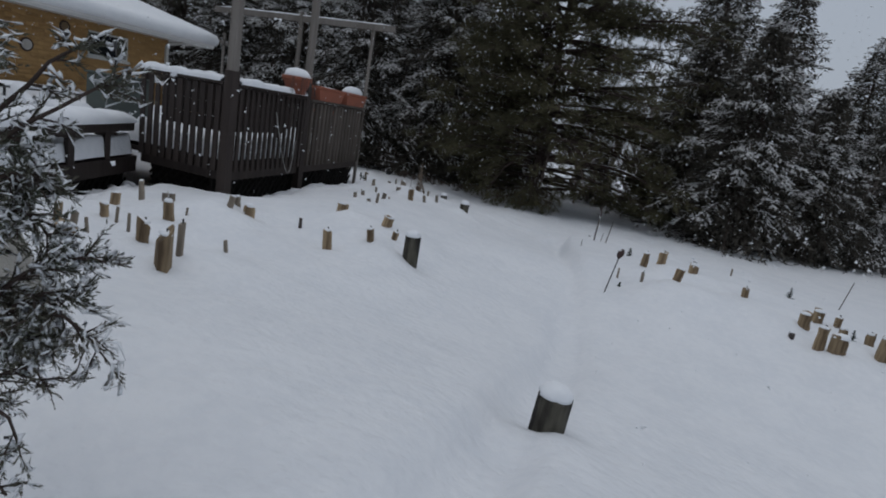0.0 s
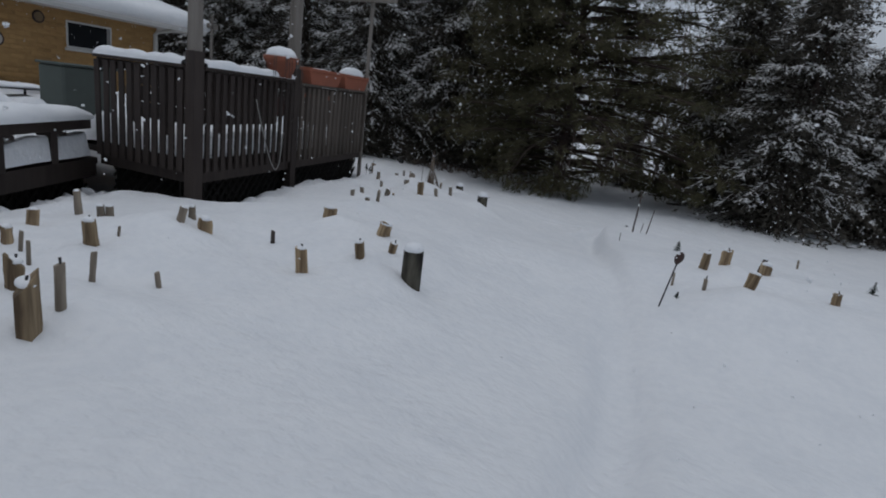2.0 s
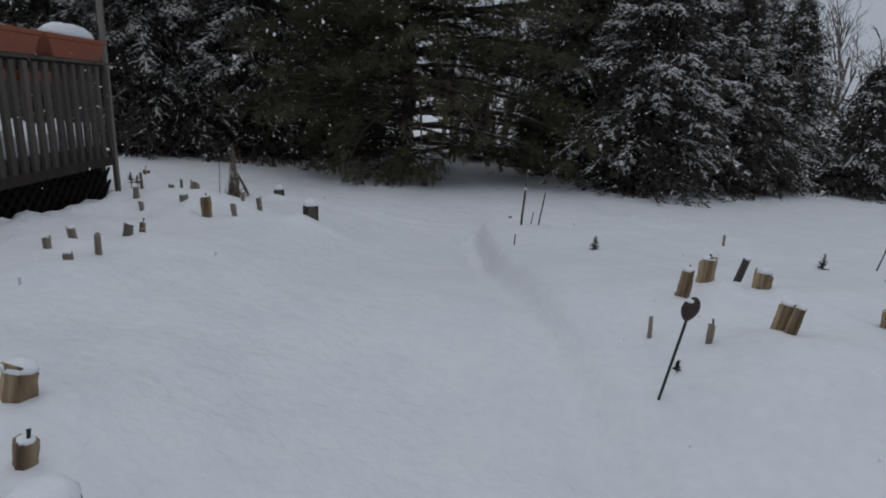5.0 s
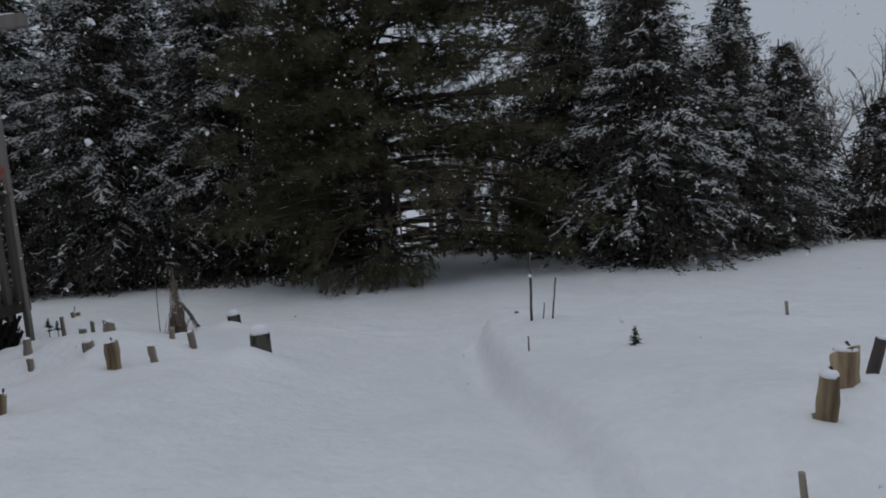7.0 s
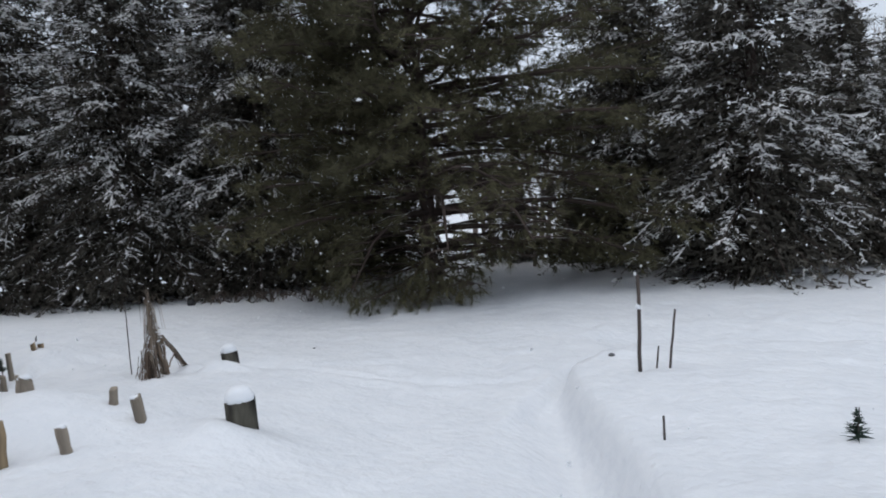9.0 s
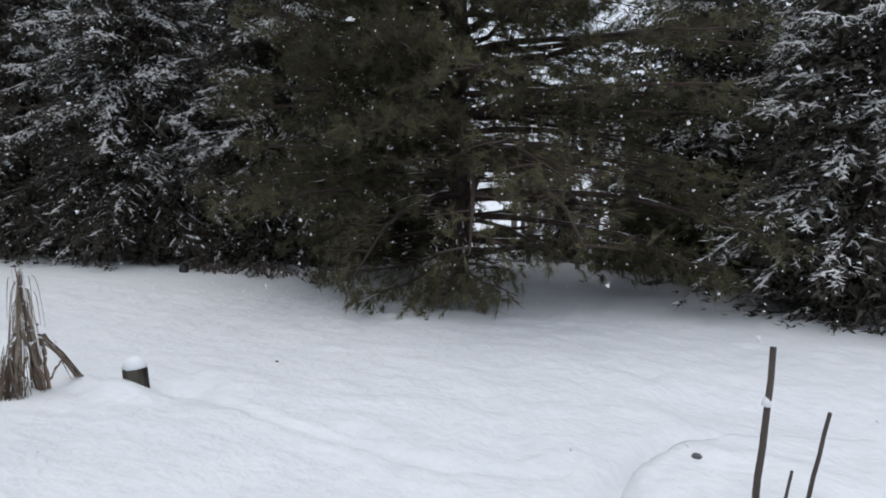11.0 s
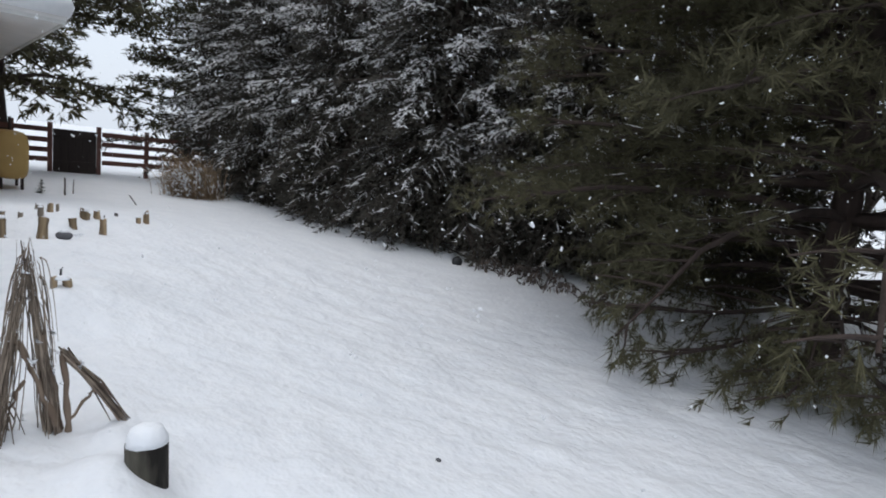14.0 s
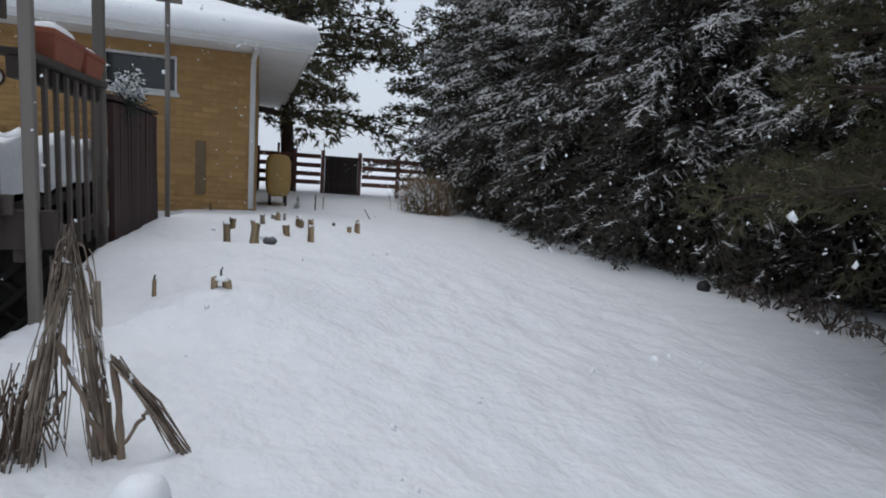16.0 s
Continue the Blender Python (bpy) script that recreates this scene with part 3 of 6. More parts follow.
place(spruce(11, 9.0, 2.2, "tall dark spruce with snow on its drooping sprays", 0.86, fine=0.82), [(-8.5, 12.2, 0, 1.0), (-4.3, 13.6, 75, 1.05)])
place(spruce(12, 8.0, 2.3, "broad dark spruce dusted with snow", 0.93, fine=0.82), [(-6.4, 12.6, 40, 1.05), (-10.6, 11.9, 200, 0.95)])
place(spruce(16, 9.0, 2.5, "tall spruce dusted with snow in the second row", 0.8, 0.22, 0.75, 0.36), [(-7.4, 14.8, 30, 1.1), (-12.9, 11.9, 110, 0.85), (-12.5, 14.8, 190, 1.05), (-2.9, 16.0, 140, 1.1), (4.6, 15.4, 80, (0.95, 0.95, 0.80)), (3.0, 18.2, 160, 1.1), (-5.2, 15.2, 260, 1.15), (7.0, 16.2, 100, (0.85, 0.85, 0.66))])
place(spruce(13, 4.6, 1.75, "dense spruce with snow along its limbs", 0.64, skirt=0.6, fine=0.72), [(4.0, 11.9, 10, (1.22, 1.22, 1.12)), (5.7, 14.2, 140, 0.9), (7.2, 14.0, 230, 0.88)])
place(spruce(15, 4.8, 1.75, "frosted spruce with white sprays beside the pine", 0.72, fine=0.7), [(3.0, 14.6, 45, 1.25), (5.6, 12.6, 300, 0.85)])
place(spruce(14, 3.0, 1.5, "low broad spruce with snow along its limbs", 0.4, fine=0.6), [(6.4, 12.8, 90, 0.8), (8.6, 13.4, 220, 0.9), (10.4, 14.6, 60, 1.2), (0.5, 15.9, 30, 0.62), (2.0, 16.2, 150, 0.7)])
place(pine(21, 9.5, 3.75, "large green pine with long limbs sweeping to the snow", 0.003, 0.5, 1.6, 1.9, 0.27, 18, 1.4, bare_side=True), [(-0.6, 12.1, 0, 1.0)])
place(pine(22, 9.0, 3.0, "open pine with snow on its branches, behind the house", 0.35, 1.4, 1.7, 1.3, 0.34, 7, 6.0), [(-15.9, 7.7, 0, 1.5), (-17.5, 15.5, 140, 1.1), (-16.5, 12.6, 250, 0.9)])
place(bare_tree(31, 8.0, "bare grey tree in the distance"), [(7.5, 24, 0, 0.9), (10.5, 22, 70, 0.95), (13.5, 25, 150, 1.0), (3.2, 22, 210, 0.9)])
place(bare_tree(32, 7.0, "slender bare tree in the distance"), [(9.0, 20, 0, 0.9), (12.2, 19, 100, 0.8), (5.0, 19.5, 200, 1.0), (16.5, 22, 280, 1.0), (-1.0, 20.5, 20, 1.1), (1.0, 21.5, 320, 1.0)])
place(bare_tree(33, 3.0, "frosted bare thicket among the spruces"), [(6.6, 13.9, 0, 1.2), (7.6, 14.0, 90, 1.15), (8.9, 14.4, 200, 1.25), (0.9, 14.6, 40, 0.9), (0.0, 15.0, 130, 1.0), (1.7, 15.2, 250, 1.0), (2.6, 16.6, 10, 1.45), (1.2, 17.2, 75, 1.5), (-0.3, 17.0, 200, 1.5), (0.5, 16.4, 300, 1.4), (1.9, 18.2, 145, 1.7), (3.4, 17.6, 220, 1.6), (-1.4, 16.2, 30, 1.4), (0.4, 18.8, 110, 1.8)])


# the house: buff brick, low snowy roof, white eaves
WALL_X, CORNER_Y, EAVE, FOOT = -8.0, 6.90, 2.17, 0.2
WIN = [("window_1", 2.42, 3.20, 1.28, 1.74), ("window_2", 5.08, 5.92, 1.57, 2.02)]
SOUTH = -7.0
holes = WIN + [("door_1", 0.45, 1.40, 0.42, 2.05)]


def wall_with_openings(x0, x1, y0, y1, z0, z1, openings):
    """A wall along y, with openings cut right through."""
    bm = bmesh.new()
    cuts = sorted(openings, key=lambda o: o[1])
    y = y0
    for _, a, b, lo, hi in cuts:
        box(x0, x1, y, a, z0, z1, 0, bm)
        if lo > z0:
            box(x0, x1, a, b, z0, lo, 0, bm)
        if hi < z1:
            box(x0, x1, a, b, hi, z1, 0, bm)
        y = b
    box(x0, x1, y, y1, z0, z1, 0, bm)
    bmesh.ops.remove_doubles(bm, verts=bm.verts[:], dist=1e-4)
    return bm


house = thing("house", "buff brick house with a low snow-covered roof", "house")
wall_east = part("wall", wall_with_openings(WALL_X - 0.25, WALL_X - 0.0055, SOUTH, CORNER_Y, FOOT - 0.4, EAVE, holes), MORTAR, house)
part("wall", box(-16.5, WALL_X - 0.25, CORNER_Y - 0.25, CORNER_Y - 0.012, FOOT - 0.4, EAVE, 0), MORTAR, house)
part("wall", box(-16.5, WALL_X - 0.25, SOUTH, SOUTH + 0.25, FOOT - 0.4, EAVE, 0), MORTAR, house)
part("wall", box(-16.75, -16.5, SOUTH, CORNER_Y - 0.012, FOOT - 0.4, EAVE, 0), MORTAR, house)
part("ceiling", box(-16.5, WALL_X - 0.26, SOUTH + 0.26, CORNER_Y - 0.26, EAVE - 0.06, EAVE - 0.01, 0), SOFFIT, house)
OVER = 0.62
# eaves: soffit, fascia and gutter board
part("soffit", box(-17.2, WALL_X + OVER - 0.02, SOUTH - 0.5, CORNER_Y + OVER - 0.02, EAVE + 0.002, EAVE + 0.03, 0), SOFFIT, house)
part("fascia", box(WALL_X + OVER - 0.02, WALL_X + OVER + 0.02, SOUTH - 0.5, CORNER_Y + OVER + 0.02, EAVE - 0.01, EAVE + 0.07), TRIM, house)
part("fascia", box(-17.2, WALL_X + OVER - 0.021, CORNER_Y + OVER - 0.02, CORNER_Y + OVER + 0.02, EAVE - 0.01, EAVE + 0.07), TRIM, house)


def hip_shell(x0, x1, y0, y1, z0, rise, inset, thick, puff):
    """A low hipped cover: rounded at its rim where puff is given."""
    bm = bmesh.new()
    rows = [(0.0, 0.0), (-puff * 0.35, thick * 0.45), (0.0, thick * 0.85), (puff * 1.6, thick + 0.02), (inset, thick + rise)]
    loops = []
    n = 22
    for off, z in rows:
        ring = []
        a0, a1, b0, b1 = x0 + off, x1 - off, y0 + off, y1 - off
        for k in range(4):
            p, q = [((a0, b0), (a1, b0)), ((a1, b0), (a1, b1)), ((a1, b1), (a0, b1)), ((a0, b1), (a0, b0))][k]
            for i in range(n):
                t = i / n
                ring.append(bm.verts.new((p[0] + (q[0] - p[0]) * t, p[1] + (q[1] - p[1]) * t, z0 + z + (0.012 * math.sin(7.3 * i + 3 * k + 9 * off) if puff and z > 0 else 0))))
        loops.append(ring)
    for lo, hi in zip(loops, loops[1:]):
        for i in range(len(lo)):
            j = (i + 1) % len(lo)
            bm.faces.new((lo[i], lo[j], hi[j], hi[i]))
    bm.faces.new(loops[-1])
    bm.faces.new(loops[0][::-1])
    return bm


part("roof", hip_shell(-17.2, WALL_X + OVER + 0.03, SOUTH - 0.5, CORNER_Y + OVER + 0.03, EAVE + 0.034, 1.35, 4.0, 0.04, 0), SOFFIT, house)
part("snow", hip_shell(-17.25, WALL_X + OVER + 0.06, SOUTH - 0.55, CORNER_Y + OVER + 0.06, EAVE + 0.076, 1.38, 4.0, 0.25, 0.1), SNOW_LUMP, house, "thick rounded snow on the roof", True)
# downpipe at the corner with its elbow up to the gutter
part("downpipe", box(WALL_X + 0.01, WALL_X + 0.075, CORNER_Y - 0.1, CORNER_Y - 0.03, 0.14, EAVE - 0.12, 0.012), TRIM, house, "white square downpipe")
tube("downpipe_elbow", [(WALL_X + 0.04, CORNER_Y - 0.065, EAVE - 0.14), (WALL_X + 0.1, CORNER_Y - 0.065, EAVE - 0.08), (WALL_X + 0.5, CORNER_Y - 0.02, EAVE - 0.01), (WALL_X + 0.58, CORNER_Y, EAVE + 0.04)], [0.035] * 4, TRIM, house, 6)
for name, a, b, lo, hi in WIN:
    w = thing(name, "small dark sliding window in a white frame", "window", kind="structure")
    t = 0.03
    fr = bmesh.new()
    for c in ((a, b, lo, lo + t), (a, b, hi - t, hi), (a, a + t, lo + t, hi - t), (b - t, b, lo + t, hi - t)):
        box(WALL_X - 0.14, WALL_X + 0.012, c[0], c[1], c[2], c[3], 0.003, fr)
    part("window_frame", fr, TRIM, w)
    part("window_sill", box(WALL_X - 0.012, WALL_X + 0.05, a - 0.03, b + 0.03, lo - 0.05, lo - 0.002), TRIM, w)
    part("pane", box(WALL_X - 0.09, WALL_X - 0.08, a + t, b - t, lo + t, hi - t, 0), GLASS, w)
door = thing("door_1", "dark glazed door onto the deck", "door", kind="structure")
part("door_leaf", box(WALL_X - 0.12, WALL_X - 0.07, 0.46, 1.39, 0.43, 2.04), BLACK, door)
part("pane", box(WALL_X - 0.069, WALL_X - 0.062, 0.58, 1.27, 0.6, 1.92, 0), GLASS, door)
part("door_handle", box(WALL_X - 0.069, WALL_X - 0.03, 1.30, 1.33, 1.15, 1.27), TRIM, door, "pale door handle")
# round things on the wall
for name, y, z, r, lab, mt in (("wall_thermometer", 3.97, 1.56, 0.10, "round thermometer with a pale dial on the brick wall", DIAL), ("wall_vent", 4.62, 1.99, 0.085, "round brown vent cover on the brick wall", PATCH), ("wall_vent", 2.14, 1.60, 0.085, "round brown vent cover on the brick wall", PATCH)):
    d = thing(name, lab, "thermometer" if mt is DIAL else "vent")
    d.matrix_world = pose(WALL_X, y, z, 0, 90, 0)
    rim = [(r * math.cos(a), r * math.sin(a), 0.02) for a in np.linspace(0, 2 * math.pi, 21)]
    tube("rim", rim, [0.016] * 21, RUST, d, 6)
    bm = bmesh.new()
    bmesh.ops.create_cone(bm, cap_ends=True, segments=20, radius1=r, radius2=r * 0.94, depth=0.03)
    bmesh.ops.translate(bm, vec=(0, 0, 0.012), verts=bm.verts)
    part("face", bm, mt, d)
board = tagged(part("wall_board", box(WALL_X + 0.001, WALL_X + 0.022, 6.14, 6.26, 0.30, 1.0), PATCH), "weathered narrow board fixed on the brick wall", "board")

# oil tank beside the house
tank = thing("oil_tank", "buff painted steel oil tank on short legs", "tank", pose(-9.4, 7.22, gz(-9.4, 7.22) + 0.02) @ Matrix.Scale(0.98, 4))
prof = []
for k in range(28):
    a = 2 * math.pi * k / 28
    prof.append((0.19 * math.copysign(abs(math.cos(a)) ** 0.55, math.cos(a)), 0.33 * math.copysign(abs(math.sin(a)) ** 0.4, math.sin(a))))
bm = bmesh.new()
rings = []
for x, s in ((-0.42, 0.72), (-0.40, 0.93), (-0.36, 1.0), (0.36, 1.0), (0.40, 0.93), (0.42, 0.72)):
    rings.append([bm.verts.new((x, p[0] * s, 0.46 + p[1] * s)) for p in prof])
for lo, hi in zip(rings, rings[1:]):
    for i in range(28):
        bm.faces.new((lo[i], lo[(i + 1) % 28], hi[(i + 1) % 28], hi[i]))
bm.faces.new(rings[0][::-1])
bm.faces.new(rings[-1])
part("body", bm, TANK, tank, "", True)
for x in (-0.3, 0.3):
    for y in (-0.12, 0.12):
        tube("leg", [(x, y, -0.1), (x, y, 0.2)], [0.02, 0.02], RUST, tank)
tube("vent_pipe", [(0.1, 0, 0.8), (0.1, 0, 0.98)], [0.02, 0.02], RUST, tank)


# deck with screens of balusters, a bench rail and a pergola
FLOOR, RAIL, LOW_RAIL, STEP = 0.62, 1.50, 1.26, 0.50
MID_Y = 3.85
FAR_Y = DY1 - 0.15


def side_x(y):
    """The deck's long side at y."""
    return NEAR_X + (FAR_X - NEAR_X) * (y - DY0) / (DY1 - DY0)


def slab(corners, z0, z1):
    """A flat board with the plan given by its corners."""
    b = bmesh.new()
    lo, hi = ([b.verts.new((x, y, z)) for x, y in corners] for z in (z0, z1))
    b.faces.new(lo[::-1])
    b.faces.new(hi)
    for k in range(len(lo)):
        b.faces.new((lo[k], lo[(k + 1) % len(lo)], hi[(k + 1) % len(lo)], hi[k]))
    return b


deck = thing("deck", "dark-stained raised timber deck deep in snow", "deck")
part("deck_floor", slab([(-7.97, DY0 + 0.05), (NEAR_X - 0.06, DY0 + 0.05), (side_x(DY1 - 0.24) - 0.05, DY1 - 0.24), (-5.75, DY1 - 0.24), (-5.75, 4.9), (-7.97, 4.9)], FLOOR - 0.06, FLOOR), STAIN, deck)
part("deck_floor", slab([(-7.97, -2.2), (low_x(-2.2) - 0.05, -2.2), (low_x(DY0) - 0.05, DY0 + 0.048), (-7.97, DY0 + 0.048)], STEP - 0.06, STEP), STAIN, deck)
part("rim_board", slab([(NEAR_X - 0.05, DY0), (NEAR_X, DY0), (FAR_X, DY1), (FAR_X - 0.05, DY1)], FLOOR - 0.16, FLOOR - 0.003), STAIN, deck)
part("rim_board", slab([(low_x(-2.2) - 0.05, -2.2), (low_x(-2.2), -2.2), (low_x(DY0 - 0.002), DY0 - 0.002), (low_x(DY0) - 0.05, DY0 - 0.002)], STEP - 0.17, STEP + 0.004), STAIN, deck)
for c in ((BX, NEAR_X - 0.051, DY0, DY0 + 0.05), (-5.75, FAR_X - 0.08, DY1 - 0.6, DY1 - 0.55)):
    part("rim_board", box(c[0], c[1], c[2], c[3], FLOOR - 0.16, FLOOR - 0.003), STAIN, deck)


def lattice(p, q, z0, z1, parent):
    """Crossed laths under the deck edge, before a board standing in for the dark void."""
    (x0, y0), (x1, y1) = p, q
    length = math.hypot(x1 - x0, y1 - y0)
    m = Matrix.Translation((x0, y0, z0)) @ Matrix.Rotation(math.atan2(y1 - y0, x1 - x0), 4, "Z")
    # added sheet where there is only the unlit space below the floor
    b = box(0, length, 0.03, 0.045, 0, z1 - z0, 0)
    o = part("void_backing", b, UNDER_SHADE, parent)
    o.matrix_local = m
    laths, h = [], z1 - z0
    for k in range(int(length / 0.13) + 3):
        for sg, dep in ((1, 0.0), (-1, 0.012)):
            a = k * 0.13 - (h if sg > 0 else 0)
            lo, hi = (max(a, 0), min(a + h, length)) if sg > 0 else (max(a - h, 0), min(a, length))
            if hi - lo < 0.05:
                continue
            za, zb = ((lo - a), (hi - a)) if sg > 0 else ((a - lo), (a - hi))
            laths.append(tube_arrays([(lo, dep, za), (hi, dep, zb)], [0.017, 0.017], 4))
    o = own("lattice", tri_mesh("lattice", *joined(laths)), UNDER_SHADE, parent)
    o.matrix_local = m


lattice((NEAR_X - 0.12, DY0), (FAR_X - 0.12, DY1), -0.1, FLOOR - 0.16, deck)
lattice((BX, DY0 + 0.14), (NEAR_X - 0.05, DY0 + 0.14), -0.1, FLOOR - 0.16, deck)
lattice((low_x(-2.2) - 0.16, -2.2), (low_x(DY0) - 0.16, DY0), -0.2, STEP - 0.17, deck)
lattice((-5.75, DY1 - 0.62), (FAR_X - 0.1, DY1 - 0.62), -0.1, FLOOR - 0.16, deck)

BALUSTER = {}


def baluster_mesh(height, mat):
    key = (round(height, 3), mat.name)
    if key not in BALUSTER:
        b = box(-0.019, 0.019, -0.019, 0.019, 0, height, 0.003)
        me = bpy.data.meshes.new("baluster")
        b.to_mesh(me)
        b.free()
        me.materials.append(mat)
        BALUSTER[key] = me
    return BALUSTER[key]


def railing(p, q, z0, z1, mat, step, label, snow=0.07, face=1, wide=0.036, deep=0.038):
    """Balusters between a bottom and a top rail, with snow along the cap."""
    (x0, y0), (x1, y1) = p, q
    length = math.hypot(x1 - x0, y1 - y0)
    turn = math.atan2(y1 - y0, x1 - x0)
    r = thing("railing", label, "railing", pose(x0, y0, 0, 0, 0, math.degrees(turn)), group="deck railings")
    part("cap_rail", box(0, length, -0.06, 0.06, z1 - 0.03, z1), mat, r)
    part("top_rail", box(0, length, -0.02, 0.02, z1 - 0.12, z1 - 0.032), mat, r)
    part("bottom_rail", box(0, length, -0.02, 0.02, z0 + 0.04, z0 + 0.12), mat, r)
    n = int(length / step)
    rng = np.random.default_rng(int(100 * length))
    for k in range(n):
        o = new("baluster", baluster_mesh(z1 - z0 - 0.05, mat))
        o.parent = r
        o.matrix_local = pose((k + 0.5) * length / n, face * 0.041, z0, rng.normal() * 0.25, rng.normal() * 0.3, 0)
        o.scale = (wide / 0.038, deep / 0.038, 1)
    if snow:
        own("snow", tri_mesh("snow", *snow_strip([(0.02, 0, z1 - 0.002), (length - 0.02, 0, z1 - 0.002)], 0.13, snow, int(99 * length), 26)), SNOW_LUMP, r, "snow lying along the cap", True)
    return r


railing((BX, DY0), (NEAR_X - 0.07, DY0), FLOOR - 0.06, RAIL, STAIN, 0.1, "dark-stained deck railing of close upright slats, snow along its cap", 0.075, -1, 0.066, 0.018)
railing((side_x(DY0 + 0.07), DY0 + 0.07), (side_x(MID_Y - 0.07), MID_Y - 0.07), FLOOR - 0.06, RAIL, STAIN, 0.11, "dark-stained deck railing with square balusters, snow along its cap", 0.07, -1, 0.056, 0.025)
railing((side_x(MID_Y + 0.07), MID_Y + 0.07), (side_x(DY1 - 0.13), DY1 - 0.13), FLOOR - 0.06, RAIL - 0.03, RAILGREY, 0.13, "weathered grey deck railing with square balusters below planters", 0, -1, 0.06)
railing((FAR_X - 0.06, FAR_Y), (-3.88, FAR_Y), FLOOR - 0.27, LOW_RAIL, RAILGREY, 0.145, "weathered grey deck railing facing the hedge", 0, -1, 0.036, 0.018)
railing((-4.02, FAR_Y), (-5.7, FAR_Y), FLOOR - 0.4, LOW_RAIL - 0.05, REDSTAIN, 0.085, "dark-stained deck railing facing the hedge", 0, -1, 0.078)

pergola = thing("pergola", "weathered grey timber pergola standing on the deck", "pergola")
for x, y, top, base, w in ((NEAR_X, DY0, 3.1, 0.0, 0.09), (side_x(MID_Y), MID_Y, 3.05, 0.1, 0.08), (FAR_X + 0.015, DY1 - 0.07, 2.9, 0.0, 0.045), (-3.95, FAR_Y, 2.9, 0.1, 0.06), (-5.75, DY1 - 0.02, 2.4, 0.1, 0.04)):
    stained = y < 5
    part("post", box(x - w / 2, x + w / 2, y - w / 2, y + w / 2, RAIL if stained else base, top), WEATHER, pergola)
    if stained:
        part("post_foot", box(x - w * 0.62, x + w * 0.62, y - w * 0.62, y + w * 0.62, base, RAIL + 0.12), STAIN, pergola, "dark-stained post foot")
part("beam", box(-5.9, FAR_X + 0.45, DY1 - 0.165, DY1 - 0.11, 2.74, 2.84), WEATHER, pergola)
part("brace", box(-5.77, -5.73, DY1 - 0.12, DY1 + 0.1, 2.18, 2.26), WEATHER, pergola)
own("snow", tri_mesh("snow", *snow_strip([(-5.8, DY1 - 0.137, 2.838), (FAR_X + 0.38, DY1 - 0.137, 2.838)], 0.045, 0.02, 5, 20)), SNOW_LUMP, pergola, "thin snow on the beam", True)

# boards closing the railing from inside, above the snow
screen_boards = thing("wind_screen", "dark-stained boards behind the deck railing", "screen")
for k in range(3):
    z = 0.95 + 0.155 * k
    part("board", box(BX + 0.02, NEAR_X - 0.35, DY0 + 0.27, DY0 + 0.29, z, z + 0.149), STAIN, screen_boards)
    part("board", slab([(side_x(DY0 + 0.3) - 0.31, DY0 + 0.3), (side_x(DY0 + 0.3) - 0.29, DY0 + 0.3), (side_x(MID_Y) - 0.29, MID_Y), (side_x(MID_Y) - 0.31, MID_Y)], z, z + 0.149), STAIN, screen_boards)
for x, y in ((BX + 0.1, DY0 + 0.312), (-2.5, DY0 + 0.312), (side_x(2.9) - 0.332, 2.9), (side_x(3.7) - 0.332, 3.7)):
    part("upright", box(x - 0.02, x + 0.02, y - 0.02, y + 0.02, FLOOR - 0.003, 1.4), STAIN, screen_boards)


# snow lying on the deck, heaped against the rails
def decksnow(left, right, y0, y1, floor, high, label, heap):
    du, dy = np.meshgrid(1 - (1 - np.linspace(0, 1, 100)) ** 1.7, np.linspace(y0, y1, 100))
    dx = left + du * (right(dy) - left)
    gap = np.minimum(np.minimum(dx - left, right(dy) - dx), np.minimum(dy - y0, y1 - dy))
    dz = floor - 0.003 + ramp01((gap + 0.012) / 0.05) * (high + 0.03 * lumps(dx, dy, 0.45, 21) + 0.02 * lumps(dx, dy, 0.2, 22) + heap * np.exp(-((gap / 0.2) ** 2)) * (0.5 + lumps(dx, dy, 0.16, 23)))
    q = (np.arange(99)[:, None] * 100 + np.arange(99)[None, :]).ravel()
    o = own("deck_snow", tri_mesh("deck_snow", np.stack([dx, dy, dz], -1), np.stack([q, q + 1, q + 101, q + 100], -1)), SNOW, None, "", True)
    tagged(o, label, "snow", kind="stuff")


decksnow(-7.92, lambda y: side_x(y) - 0.045, DY0 + 0.055, 4.85, FLOOR, 0.21, "uneven snow lying over the upper deck, heaped at the rails", 0.08)
decksnow(-5.7, lambda y: side_x(y) - 0.045, 4.83, FAR_Y - 0.07, FLOOR, 0.2, "uneven snow lying over the far end of the deck", 0.06)
decksnow(-7.92, lambda y: low_x(y) - 0.02, -2.15, DY0 - 0.05, STEP, 0.24, "deep smooth snow on the lower deck", 0.0)
# bench rail along the lower deck
bench = thing("bench", "dark-stained deck bench thick with snow", "bench")
SEAT = 0.885


def bench_x(y):
    return -3.05 + 0.49 * (1.95 - y)


